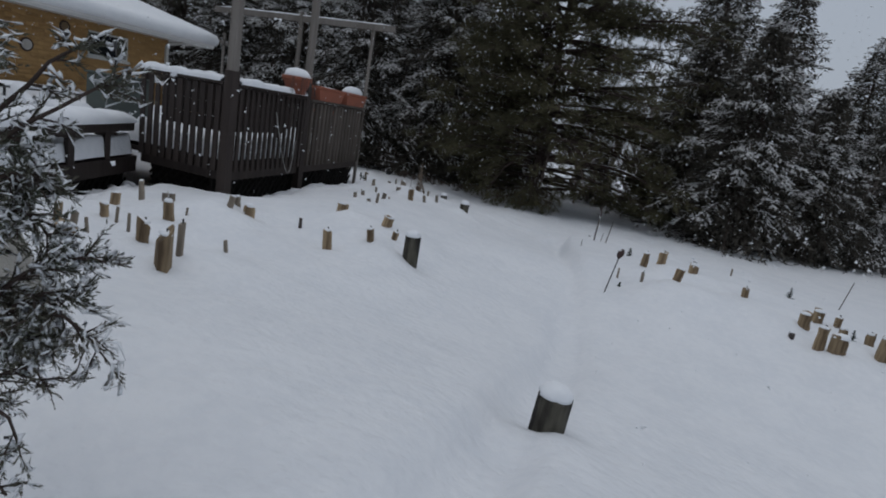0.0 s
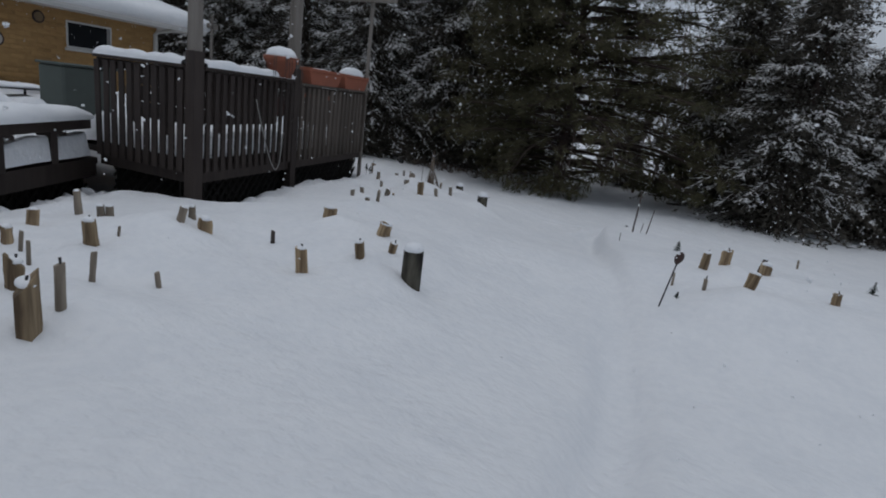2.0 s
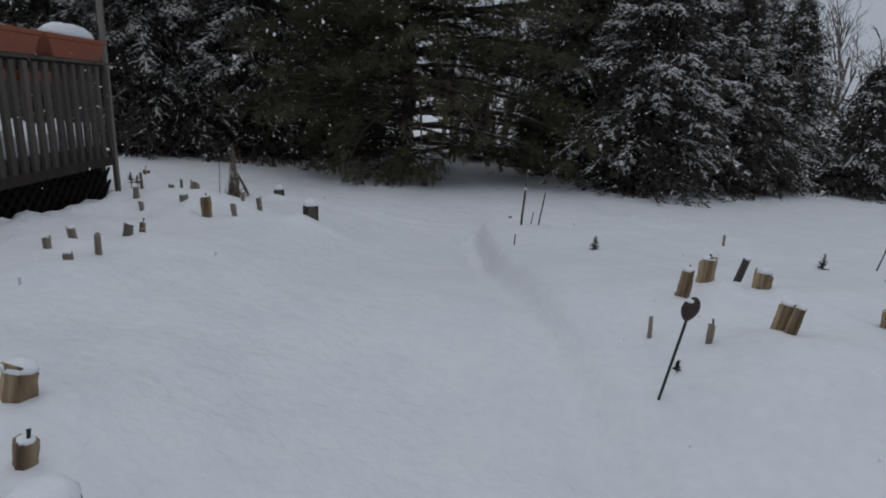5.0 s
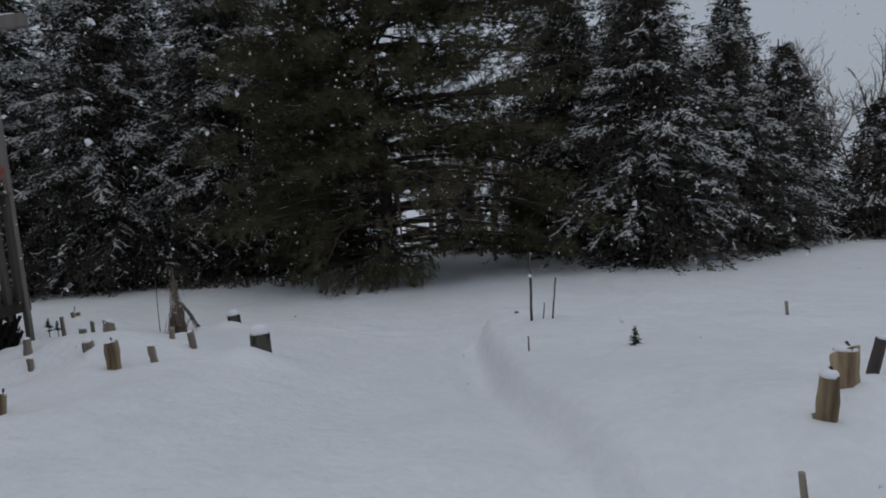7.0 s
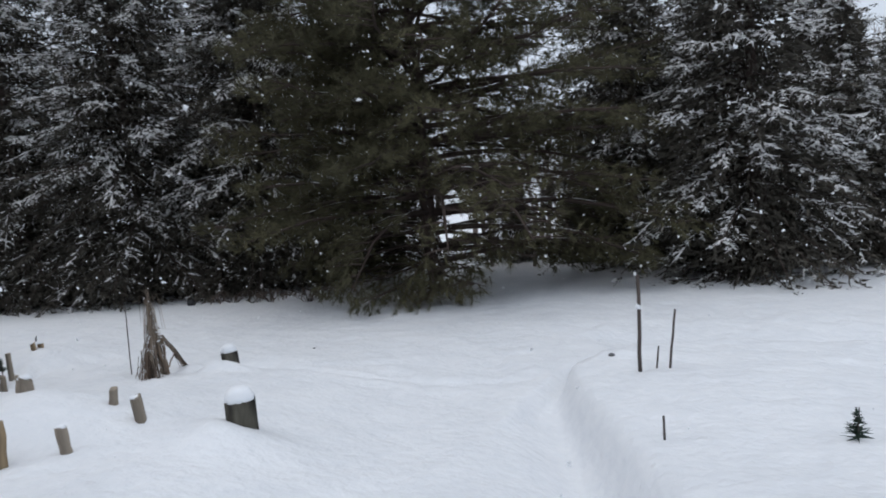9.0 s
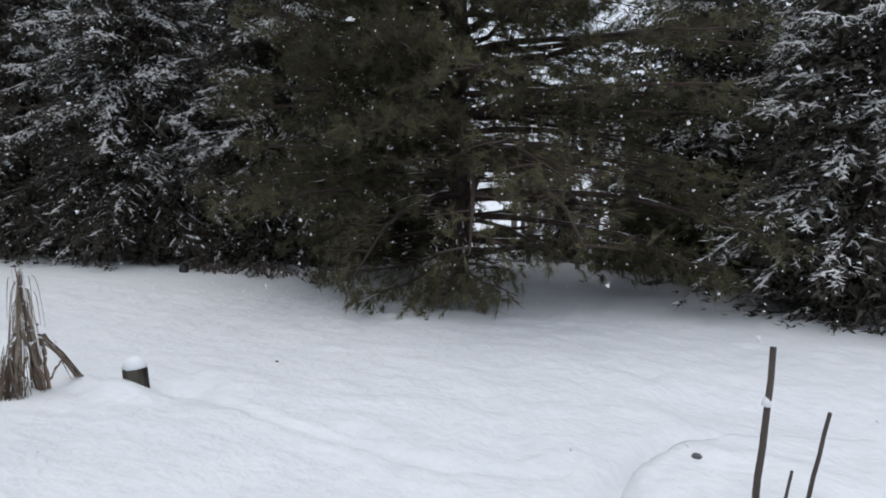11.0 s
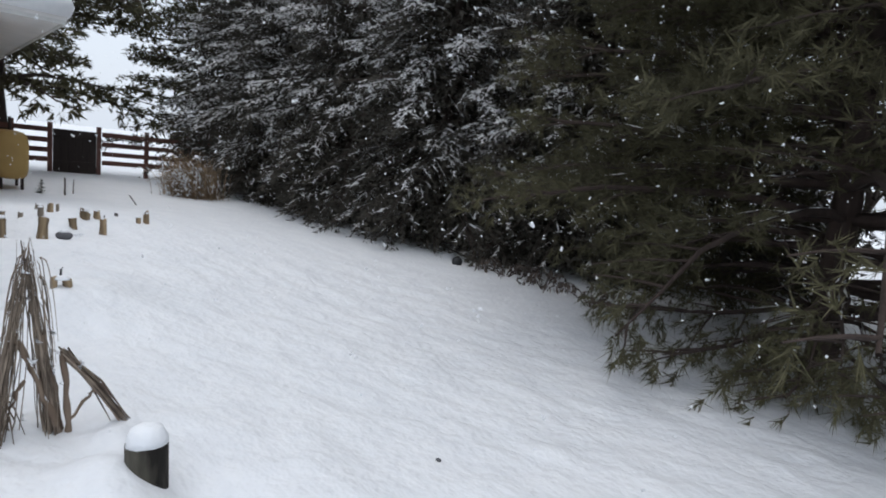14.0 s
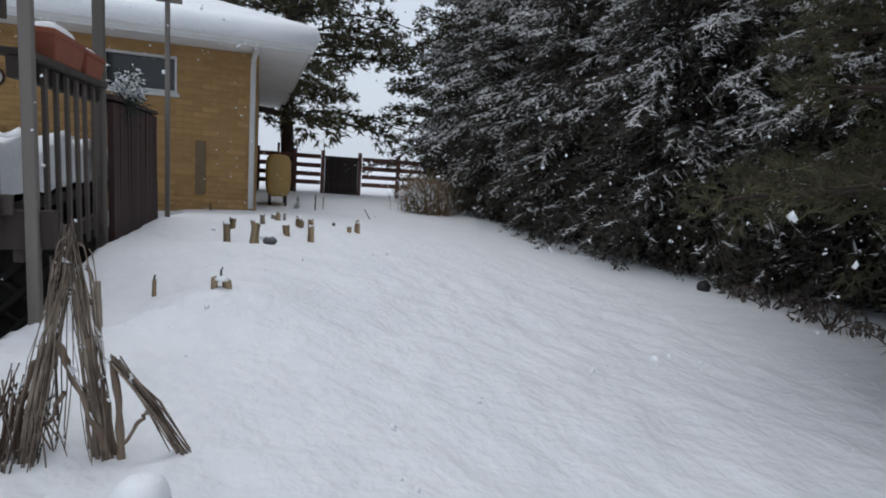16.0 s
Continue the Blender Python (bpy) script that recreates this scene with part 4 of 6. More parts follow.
part("seat", slab([(bench_x(-1.9) - 0.36, -1.9), (bench_x(-1.9), -1.9), (bench_x(DY0 - 0.06), DY0 - 0.06), (bench_x(DY0 - 0.06) - 0.36, DY0 - 0.06)], SEAT - 0.09, SEAT), STAIN, bench)
for y in (1.55, 0.95, 0.33, -0.3, -1.0, -1.7):
    x = bench_x(y) - 0.05
    part("leg", box(x - 0.04, x + 0.03, y - 0.032, y + 0.032, STEP - 0.003, SEAT - 0.092), STAIN, bench)
    part("bracket", box(x - 0.03, x + 0.015, y - 0.12, y + 0.12, SEAT - 0.13, SEAT - 0.093), STAIN, bench)
own("snow", tri_mesh("snow", *snow_strip([(bench_x(y) - 0.18, y, SEAT - 0.002) for y in (-1.85, -0.6, 0.6, DY0 - 0.1)], 0.36, 0.13, 3, 40)), SNOW_LUMP, bench, "thick rounded snow on the seat", True)

# covered grill, table and panel on the deck
grill = thing("grill", "barbecue grill under a grey-green cover with snow", "grill", pose(-6.4, 1.72, STEP - 0.003) @ Matrix.Diagonal((1.2, 1.35, 0.62, 1)))
bm = bmesh.new()
rings = []
for z, sx, sy in ((0, 0.24, 0.46), (0.3, 0.25, 0.47), (0.55, 0.25, 0.46), (0.68, 0.22, 0.40), (0.77, 0.14, 0.27), (0.79, 0.02, 0.04)):
    rings.append([bm.verts.new((sx * math.cos(a) * (1 + 0.05 * math.sin(5 * a + z * 9)), sy * math.sin(a) * (1 + 0.04 * math.cos(7 * a)), z)) for a in np.arange(24) * math.pi / 12])
for lo, hi in zip(rings, rings[1:]):
    for i in range(24):
        bm.faces.new((lo[i], lo[(i + 1) % 24], hi[(i + 1) % 24], hi[i]))
part("cover", bm, COVER, grill, "", True)
cap = part("snow", dome(0.15, 0.3, 0.035, 4), SNOW_LUMP, grill, "snow on the cover", True)
cap.matrix_local = pose(0, 0, 0.735)
table = thing("patio_table", "dark metal patio table capped with snow", "table", pose(-6.2, 2.92, FLOOR - 0.003) @ Matrix.Diagonal((1, 1.15, 0.62, 1)))
part("tabletop", box(-0.3, 0.3, -0.52, 0.52, 0.52, 0.55), BLACK, table)
for x in (-0.26, 0.26):
    for y in (-0.46, 0.46):
        tube("leg", [(x, y, 0), (x, y, 0.52)], [0.018, 0.016], BLACK, table)
own("snow", tri_mesh("snow", *snow_strip([(0, -0.46, 0.549), (0, 0.46, 0.549)], 0.55, 0.085, 6, 14)), SNOW_LUMP, table, "slab of snow on the table", True)
screen = thing("storage_box", "green-grey panel of a storage box on the deck", "box", pose(-3.95, 2.52, FLOOR - 0.003) @ Matrix.Diagonal((1, 1, 0.76, 1)))
part("body", box(-0.2, 0.2, -0.3, 0.3, 0, 0.95, 0.02), SCREEN, screen)
part("lid", box(-0.22, 0.22, -0.32, 0.32, 0.952, 0.985, 0.01), SCREEN, screen)


# planters on the rails
def planter(x, y, z, turn, length, label, snow=0.07, flare=1.2):
    p = thing("planter", label, "planter", pose(x, y, z, 0, 0, turn), group="terracotta planters")
    bm = bmesh.new()
    rings = []
    for h, s in ((0, 1 / flare), (0.15, 1.0), (0.15, 1.06), (0.19, 1.06), (0.19, 0.92), (0.14, 0.9)):
        rings.append([bm.verts.new((a * length / 2 * s, b * 0.085 * s, h)) for a, b in ((-1, -1), (1, -1), (1, 1), (-1, 1))])
    for lo, hi in zip(rings, rings[1:]):
        for i in range(4):
            bm.faces.new((lo[i], lo[(i + 1) % 4], hi[(i + 1) % 4], hi[i]))
    bm.faces.new(rings[0][::-1])
    bm.faces.new(rings[-1])
    bmesh.ops.bevel(bm, geom=bm.edges[:], offset=0.006, segments=1, affect="EDGES")
    part("pot", bm, TERRA, p)
    c = part("snow", dome(length * 0.47, 0.082, snow, int(x * -31 + y * 17)), SNOW_LUMP, p, "snow heaped in the planter", True)
    c.matrix_local = pose(0, 0, 0.17)
    return p


TURN = 90 + math.degrees(math.atan2(NEAR_X - FAR_X, DY1 - DY0))
planter(side_x(4.52), 4.52, RAIL - 0.03, TURN, 0.92, "long terracotta planter on the weathered rail", 0.03)
planter(side_x(5.5), 5.5, RAIL - 0.03, TURN, 0.86, "terracotta planter capped with snow on the weathered rail", 0.13)
planter(-3.15, FAR_Y, LOW_RAIL, 0, 0.46, "terracotta planter with a snow cap on the far rail", 0.09).scale = (1, 0.8, 0.72)
planter(-3.6, FAR_Y, LOW_RAIL, 0, 0.36, "terracotta planter on the far rail", 0.06).scale = (1, 0.8, 0.68)
pot = thing("flower_pot", "round terracotta pot heaped with snow at the rail post", "pot", pose(side_x(3.5) + 0.02, 3.5, RAIL + 0.002) @ Matrix.Scale(1.12, 4))
bm = bmesh.new()
rings = []
for h, r in ((0, 0.10), (0.14, 0.15), (0.14, 0.165), (0.19, 0.168), (0.19, 0.15), (0.15, 0.145)):
    rings.append([bm.verts.new((r * math.cos(a), r * math.sin(a), h)) for a in np.arange(20) * math.pi / 10])
for lo, hi in zip(rings, rings[1:]):
    for i in range(20):
        bm.faces.new((lo[i], lo[(i + 1) % 20], hi[(i + 1) % 20], hi[i]))
bm.faces.new(rings[0][::-1])
bm.faces.new(rings[-1])
part("body", bm, TERRA, pot, "", True)
c = part("snow", dome(0.155, 0.155, 0.11, 44), SNOW_LUMP, pot, "snow heaped in the pot", True)
c.matrix_local = pose(0, 0, 0.175)
rng = np.random.default_rng(7)
vines = []
for k in range(16):
    a = rng.uniform(-1.2, 1.6)
    r = 0.15
    p0 = np.array([r * math.cos(a), r * math.sin(a), 0.18])
    hang = rng.uniform(0.15, 0.55)
    vines.append(tube_arrays([p0, p0 * [1.35, 1.35, 1.0], p0 * [1.4, 1.4, 0] + [0, 0, 0.18 - hang * 0.5], p0 * [1.3, 1.3, 0] + np.append(rng.normal(size=2) * 0.05, 0.18 - hang)], [0.004, 0.004, 0.003, 0.002], 4))
own("dead_vines", tri_mesh("dead_vines", *joined(vines)), DARKWOOD, pot, "dead hanging stems")
cord = thing("garden_hose", "pale loop of cord hanging on the dark railing", "cord")
t = np.linspace(0, 1, 26)
tube("loop", np.stack([side_x(2.95 + 0.55 * t) + 0.085, 2.95 + 0.55 * t + 0.12 * np.sin(t * 3), 1.25 - 0.85 * np.sin(np.clip(t * 1.15, 0, 1) * math.pi * 0.78) + 0.2 * t], -1), [0.006] * 26, CORD, cord, 6)

# snowy shrub hanging at the dark rail
shrub = thing("hanging_shrub", "snow-dusted evergreen basket hanging at the far rail", "plant", pose(-4.4, FAR_Y + 0.07, LOW_RAIL - 0.02) @ Matrix.Scale(0.62, 4))
tw = rng.normal(size=(700, 3)) * np.array([0.11, 0.07, 0.11])
v, f = blades(tw, unit(tw + rng.normal(size=(700, 3)) * 0.05), np.full(700, 0.09), np.full(700, 0.012), rng)
own("leaves", tri_mesh("leaves", v, f), EVERGREEN, shrub)
sel = tw[tw[:, 2] > -0.02][:300]
v, f = lens_snow(sel, sel + rng.normal(size=sel.shape) * 0.04, np.full(len(sel), 0.02), np.full(len(sel), 0.02), rng)
own("snow", tri_mesh("snow", v, f), SNOW_LUMP, shrub, "snow on the leaves", kind="stuff")
part("bracket", box(-0.01, 0.01, -0.12, 0.0, 0.02, 0.05), BLACK, shrub)

# fence and gate beyond the house
fence = thing("fence", "brown rail fence with snow on its boards", "fence")
FX = -15.0
for y in (6.9, 7.8, 8.5, 9.46, 10.5, 11.5, 12.5, 13.5):
    part("post", box(FX - 0.045, FX + 0.045, y - 0.045, y + 0.045, -0.3, 1.06), FENCE, fence)
for y0, y1 in ((4.5, 8.44), (9.52, 14.0)):
    for z in (0.24, 0.45, 0.67, 0.90):
        part("board", box(FX + 0.046, FX + 0.07, y0, y1, z - 0.06, z + 0.05), FENCE, fence)
gate = thing("gate", "dark brown boarded garden gate", "gate")
for k in range(6):
    part("board", box(FX + 0.02, FX + 0.045, 8.552 + k * 0.1425, 8.6935 + k * 0.1425, -0.05, 0.93), STAIN, gate)
part("gate_rail", box(FX + 0.046, FX + 0.07, 8.58, 9.38, 0.72, 0.80), STAIN, gate)
part("gate_rail", box(FX + 0.046, FX + 0.07, 8.58, 9.38, 0.14, 0.22), STAIN, gate)
part("latch", box(FX + 0.046, FX + 0.06, 9.40, 9.41, 0.1, 0.85, 0.001), TRIM, gate, "pale strip at the gate's edge")


# short pieces of wood standing in the garden beds, round posts, sticks
FEET, MOUNDS = [], []


def stake(x, y, high, wide, mat, label, lean=0, turn=0, split=False, knob=False, snow=True, seed=0, mound=0.0):
    """A short split log stood upright in the snow: uneven section, sloping top."""
    rng = np.random.default_rng(int(abs(x) * 977 + abs(y) * 131) + seed)
    s = thing("wood_stake", label, "stake", pose(x, y, gz(x, y) + mound, rng.normal() * 4, lean, turn + rng.uniform(-30, 30)), group="stakes in the garden beds")
    sides = 6 if split else 9
    a = np.sort(np.arange(sides) * 2 * math.pi / sides + rng.uniform(-0.25, 0.25, sides))
    radius = wide / 2 * rng.uniform(0.82, 1.15, sides)
    flat = rng.uniform(0.6, 0.85) if split else rng.uniform(0.85, 1.0)
    slope = rng.normal(size=2) * (0.35 if split else 0.2)
    bm = bmesh.new()
    rings = []
    for z in (-0.14, 0.0, high * 0.35, high * 0.7, high):
        k = 1.0 + rng.normal() * 0.05 + (0.07 if z < 0.02 else 0)
        rings.append([bm.verts.new((radius[i] * k * math.cos(a[i]), radius[i] * k * flat * math.sin(a[i]), z + (slope[0] * radius[i] * math.cos(a[i]) + slope[1] * radius[i] * math.sin(a[i]) if z == high else 0))) for i in range(sides)])
    for lo, hi in zip(rings, rings[1:]):
        for i in range(sides):
            bm.faces.new((lo[i], lo[(i + 1) % sides], hi[(i + 1) % sides], hi[i]))
    bm.faces.new(rings[0][::-1])
    bm.faces.new(rings[-1])
    bmesh.ops.bevel(bm, geom=[e for e in bm.edges if e.verts[0].co.z > high * 0.8 and e.verts[1].co.z > high * 0.8], offset=wide * 0.04, segments=1, affect="EDGES")
    part("log", bm, mat, s)
    if snow:
        c = part("snow_cap", dome(wide * 0.46, wide * 0.46 * flat, wide * rng.uniform(0.12, 0.3) + 0.004, int(rng.integers(99)), 4, 9), SNOW_LUMP, s, "", True)
        c.matrix_local = pose(0, 0, high - 0.004)
    FEET.append((x, y, wide, rng.uniform(0, 2 * math.pi), rng.uniform(0.15, 0.4)))
    MOUNDS.append((x, y, mound))
    if knob:
        tube("stub", [(wide * 0.12, 0, high - 0.02), (wide * 0.14, 0, high + 0.014), (wide * 0.04, 0.004, high + 0.026)], [0.005, 0.0045, 0.0055], BLACK, s, 6, "black stub of a tie on top")
    return s


BEIGE = "short split log, pale buff wood, stood upright in the snow"
GREY = "short weathered grey stake standing in the snow"
DARK = "short dark stake standing in the snow"
KINDS = {"b": (WOOD, BEIGE), "g": (GREYWOOD, GREY), "d": (DARKWOOD, DARK)}


def bed(rows):
    """Stakes of one bed: x, y, height, width, lean, look (b buff, g grey, d dark; k: with a stub), rise of the snow at the foot."""
    for x, y, h, w, lean, look_, mound in rows:
        mat, lab = KINDS[look_[0]]
        stake(x, y, h, w, mat, lab, lean, 0, w > 0.075, "k" in look_, w > 0.04, 0, mound)


# bed below the lower deck
bed([(-0.37, -0.83, 0.07, 0.065, 0, "g", 0.05), (-0.25, -0.73, 0.07, 0.116, 0, "b", 0.04), (-0.35, -0.63, 0.13, 0.035, 0, "g", 0.02), (-0.86, -0.36, 0.13, 0.061, 0, "b", -0.02), (-0.36, -0.53, 0.12, 0.024, 0, "g", 0.00), (-1.07, 0.13, 0.10, 0.070, 0, "b", -0.06), (-1.34, 0.42, 0.10, 0.064, 0, "b", -0.03), (-0.93, 0.11, 0.12, 0.023, 0, "g", -0.08)])
bed([(-0.69, 0.01, 0.13, 0.020, 0, "g", -0.08), (-1.59, 0.88, 0.16, 0.048, 0, "g", -0.02), (-0.10, -0.39, 0.13, 0.083, 4, "bk", 0.03), (0.22, -0.53, 0.21, 0.109, 6, "bk", -0.02), (-0.69, 0.34, 0.15, 0.085, 0, "bk", -0.02), (0.19, -0.40, 0.18, 0.039, 3, "gk", 0.05), (-0.29, 0.06, 0.17, 0.035, 5, "g", -0.08), (-0.71, 0.52, 0.07, 0.016, 0, "g", 0.00)])
bed([(-0.08, 0.27, 0.10, 0.028, 0, "g", -0.09), (-0.65, 0.92, 0.07, 0.052, 0, "g", 0.09), (-0.69, 1.04, 0.07, 0.044, 0, "g", 0.08), (-0.52, 0.99, 0.11, 0.100, 0, "b", -0.01), (-1.18, 0.75, 0.08, 0.054, 0, "g", 0.02), (-1.14, 0.78, 0.07, 0.053, 0, "g", 0.03)])
# bed before the deck
bed([(-0.22, 1.29, 0.09, 0.027, 0, "d", -0.05), (0.26, 0.99, 0.17, 0.068, -5, "bk", -0.07), (-0.23, 1.95, 0.10, 0.106, 0, "b", 0.05), (0.42, 1.38, 0.11, 0.066, -8, "bk", 0.01), (0.31, 1.85, 0.12, 0.099, 12, "b", 0.06), (0.49, 1.67, 0.09, 0.051, 10, "bk", 0.02)])
# far bed by the deck corner
bed([(-1.58, 5.02, 0.08, 0.050, -5, "g", 0.03), (-1.44, 4.88, 0.09, 0.044, -10, "g", -0.09), (-2.45, 6.32, 0.09, 0.032, 0, "g", 0.03), (-1.52, 5.43, 0.06, 0.056, 0, "g", 0.06), (-1.35, 5.32, 0.08, 0.027, 0, "g", 0.09), (-1.21, 5.30, 0.07, 0.073, 0, "g", 0.09), (-1.14, 5.00, 0.05, 0.066, 0, "g", 0.02), (-0.82, 4.79, 0.17, 0.072, -6, "bk", -0.07)])
bed([(-0.66, 4.94, 0.12, 0.046, -8, "g", -0.06), (-0.79, 5.34, 0.08, 0.039, 0, "g", 0.03), (-0.60, 5.27, 0.12, 0.051, -4, "g", -0.01), (-0.88, 3.29, 0.08, 0.044, 0, "g", -0.01), (-0.88, 3.48, 0.08, 0.054, 0, "g", 0.01), (-0.56, 3.06, 0.04, 0.048, 0, "g", 0.04), (-0.57, 3.28, 0.12, 0.036, 12, "g", 0.01), (-0.70, 3.69, 0.08, 0.057, 8, "g", 0.01)])
bed([(-0.93, 4.14, 0.11, 0.042, 0, "bk", -0.12), (-0.68, 3.81, 0.04, 0.032, 0, "b", 0.00)])
# bed across the groove
bed([(2.31, 3.34, 0.11, 0.020, 0, "g", -0.05), (2.55, 3.24, 0.09, 0.033, 0, "gk", -0.00), (2.53, 3.66, 0.14, 0.065, 3, "bk", 0.04), (2.50, 3.66, 0.05, 0.019, 0, "g", -0.00), (2.70, 3.86, 0.14, 0.087, 0, "bk", 0.04), (3.03, 4.27, 0.17, 0.042, 12, "d", -0.05), (3.04, 3.94, 0.09, 0.100, 0, "b", 0.00), (2.86, 3.28, 0.19, 0.084, 7, "b", -0.01)])
bed([(2.88, 3.20, 0.10, 0.050, 10, "b", 0.10), (3.54, 3.62, 0.10, 0.070, -3, "bk", -0.07), (3.73, 6.53, 0.10, 0.025, 0, "g", 0.05), (3.97, 3.08, 0.13, 0.102, 0, "b", 0.00), (4.13, 3.34, 0.11, 0.116, 0, "b", 0.00), (4.06, 2.77, 0.18, 0.096, 0, "bk", 0.00), (4.30, 3.36, 0.11, 0.063, 0, "bk", 0.00), (4.31, 3.16, 0.08, 0.081, 0, "b", 0.00)])
bed([(4.19, 2.74, 0.15, 0.152, 0, "b", 0.00), (4.53, 3.19, 0.11, 0.075, 0, "bk", 0.00), (4.57, 2.96, 0.20, 0.125, 0, "b", 0.00), (3.85, 2.80, 0.04, 0.044, 0, "d", 0.00)])
# bed by the house corner
bed([(-4.94, 6.73, 0.08, 0.076, 0, "b", -0.02), (-4.57, 6.71, 0.18, 0.062, 5, "b", -0.12), (-5.22, 6.89, 0.07, 0.041, 0, "g", -0.05), (-4.27, 6.91, 0.15, 0.072, -3, "b", -0.04), (-4.79, 6.97, 0.05, 0.047, 0, "g", 0.07), (-5.79, 7.09, 0.06, 0.068, 0, "g", -0.01), (-5.33, 7.11, 0.06, 0.063, 0, "b", 0.03), (-5.36, 7.17, 0.07, 0.027, 0, "g", 0.02)])
bed([(-4.61, 7.16, 0.09, 0.060, 0, "b", -0.02), (-4.82, 7.27, 0.08, 0.097, 0, "b", 0.03), (-4.87, 7.37, 0.05, 0.049, 0, "b", 0.06), (-4.53, 7.35, 0.14, 0.055, 6, "bk", -0.04), (-5.36, 7.63, 0.03, 0.033, 0, "d", 0.02), (-5.01, 7.73, 0.06, 0.046, 0, "b", 0.01), (-5.07, 7.81, 0.09, 0.079, 0, "b", 0.02), (-3.00, 6.44, 0.09, 0.026, 0, "bk", -0.11)])
bed([(-2.69, 6.745, 0.085, 0.042, -10, "b", 0.03), (-2.71, 6.81, 0.09, 0.042, 10, "b", 0.025), (-2.40, 6.69, 0.02, 0.014, 0, "d", -0.04)])
lying = thing("wood_offcut", "flat offcut of buff wood lying on the snow", "offcut", pose(-0.62, 0.92, gz(-0.62, 0.92) + 0.012, 4, 0, 25) @ Matrix.Scale(0.8, 4))
part("board", box(-0.09, 0.09, -0.05, 0.05, -0.015, 0.012), WOOD, lying)
c = tagged(part("snow_mound", dome(0.05, 0.03, 0.02, 71), SNOW_LUMP, None, "", True), "small cap of snow across two buff stakes", "snow", kind="stuff")
c.matrix_world = pose(-2.70, 6.775, gz(-2.70, 6.775) + 0.105, 0, 0, 40)
tube("stub", [(0, 0, 0.015), (0.002, 0, 0.05), (0.008, 0.004, 0.06)], [0.006, 0.005, 0.006], BLACK, c, 6)


def post(x, y, high, wide, cap, label, lean=0, lift=0.0):
    """A round weathered post with a dome of snow."""
    rng = np.random.default_rng(int(x * 100 + y * 10) & 1023)
    p = thing("round_post", label, "post", pose(x, y, gz(x, y) + lift, 0, lean, 0), group="round posts")
    sides = 22
    bm = bmesh.new()
    rings = []
    for z, s in ((-0.2, 1.0), (0.0, 1.0), (high * 0.5, 0.99), (high - 0.008, 0.985), (high, 0.94)):
        rings.append([bm.verts.new((wide / 2 * s * (1 + 0.018 * math.sin(7 * i + 1)) * math.cos(2 * math.pi * i / sides), wide / 2 * s * (1 + 0.018 * math.cos(5 * i)) * math.sin(2 * math.pi * i / sides), z)) for i in range(sides)])
    for lo, hi in zip(rings, rings[1:]):
        for i in range(sides):
            bm.faces.new((lo[i], lo[(i + 1) % sides], hi[(i + 1) % sides], hi[i]))
    bm.faces.new(rings[0][::-1])
    bm.faces.new(rings[-1])
    part("trunk_section", bm, POSTWOOD, p, "", False)
    c = part("snow_cap", dome(wide * 0.49, wide * 0.49, cap, int(rng.integers(99)), 6, 18), SNOW_LUMP, p, "domed cap of snow", True)
    c.matrix_local = pose(0, 0, high - 0.004)
    FEET.append((x, y, wide, math.radians(225), 0.35))
    MOUNDS.append((x, y, lift))
    return p


post(0.78, 1.42, 0.24, 0.13, 0.05, "dark weathered round post with a snow cap", lift=-0.03)
post(2.34, -0.44, 0.19, 0.15, 0.05, "low dark round post with a snow cap", 3, 0.02)
post(-0.18, 5.38, 0.15, 0.135, 0.06, "greenish weathered round post with a snow cap", lift=0.0)
post(-1.045, 6.725, 0.14, 0.115, 0.055, "short dark round post under a tall cap of snow", -5, -0.02)


def stick(x, y, high, r, lean, turn, label, mat=GREYWOOD):
    s = thing("stick", label, "stick", pose(x, y, gz(x, y), 0, lean, turn), group="thin sticks")
    z = np.linspace(-0.12, high, 7)
    rng = np.random.default_rng(int(abs(x * 991 + y * 37)))
    tube("shaft", np.stack([rng.normal(size=7) * r * 0.12, rng.normal(size=7) * r * 0.12, z], -1), r * np.linspace(1, 0.8, 7), mat, s, 7)
    return s


tall = stick(1.69, 6.49, 0.57, 0.0125, 2, 0, "upright weathered grey stick with a band of snow", DARKWOOD)
band = part("snow_band", dome(0.016, 0.014, 0.035, 12, 4, 9), SNOW_LUMP, tall, "band of snow stuck on the stick", True)
band.matrix_local = pose(-0.003, -0.004, 0.37)
stick(1.87, 6.56, 0.35, 0.008, 7, 0, "thin leaning twig in the snow", DARKWOOD)
stick(1.79, 6.53, 0.14, 0.006, 7, 0, "short thin twig in the snow", DARKWOOD)
stick(1.63, 5.47, 0.09, 0.006, 0, 0, "short thin twig in the snow", DARKWOOD)
stick(5.13, 6.41, 0.42, 0.007, 10, 0, "thin leaning rod in the snow", DARKWOOD)
stick(-8.6, 7.75, 0.24, 0.012, 0, 0, "thin stick by the house corner", DARKWOOD)
stick(-8.9, 7.9, 0.2, 0.008, 4, 0, "thin stick by the house corner", DARKWOOD)
stick(-7.89, 8.46, 0.16, 0.008, -35, 60, "leaning twig in the snow", DARKWOOD)
stick(-7.75, 6.35, 0.10, 0.01, 0, 0, "short stick before the brick wall", DARKWOOD)
stick(-1.60, 6.42, 0.46, 0.004, 2, 0, "thin wire standing by the straw bundle", DARKWOOD)
stick(-5.9, 6.1, 0.8, 0.012, -4, 0, "thin dark stick by the far rail", DARKWOOD)

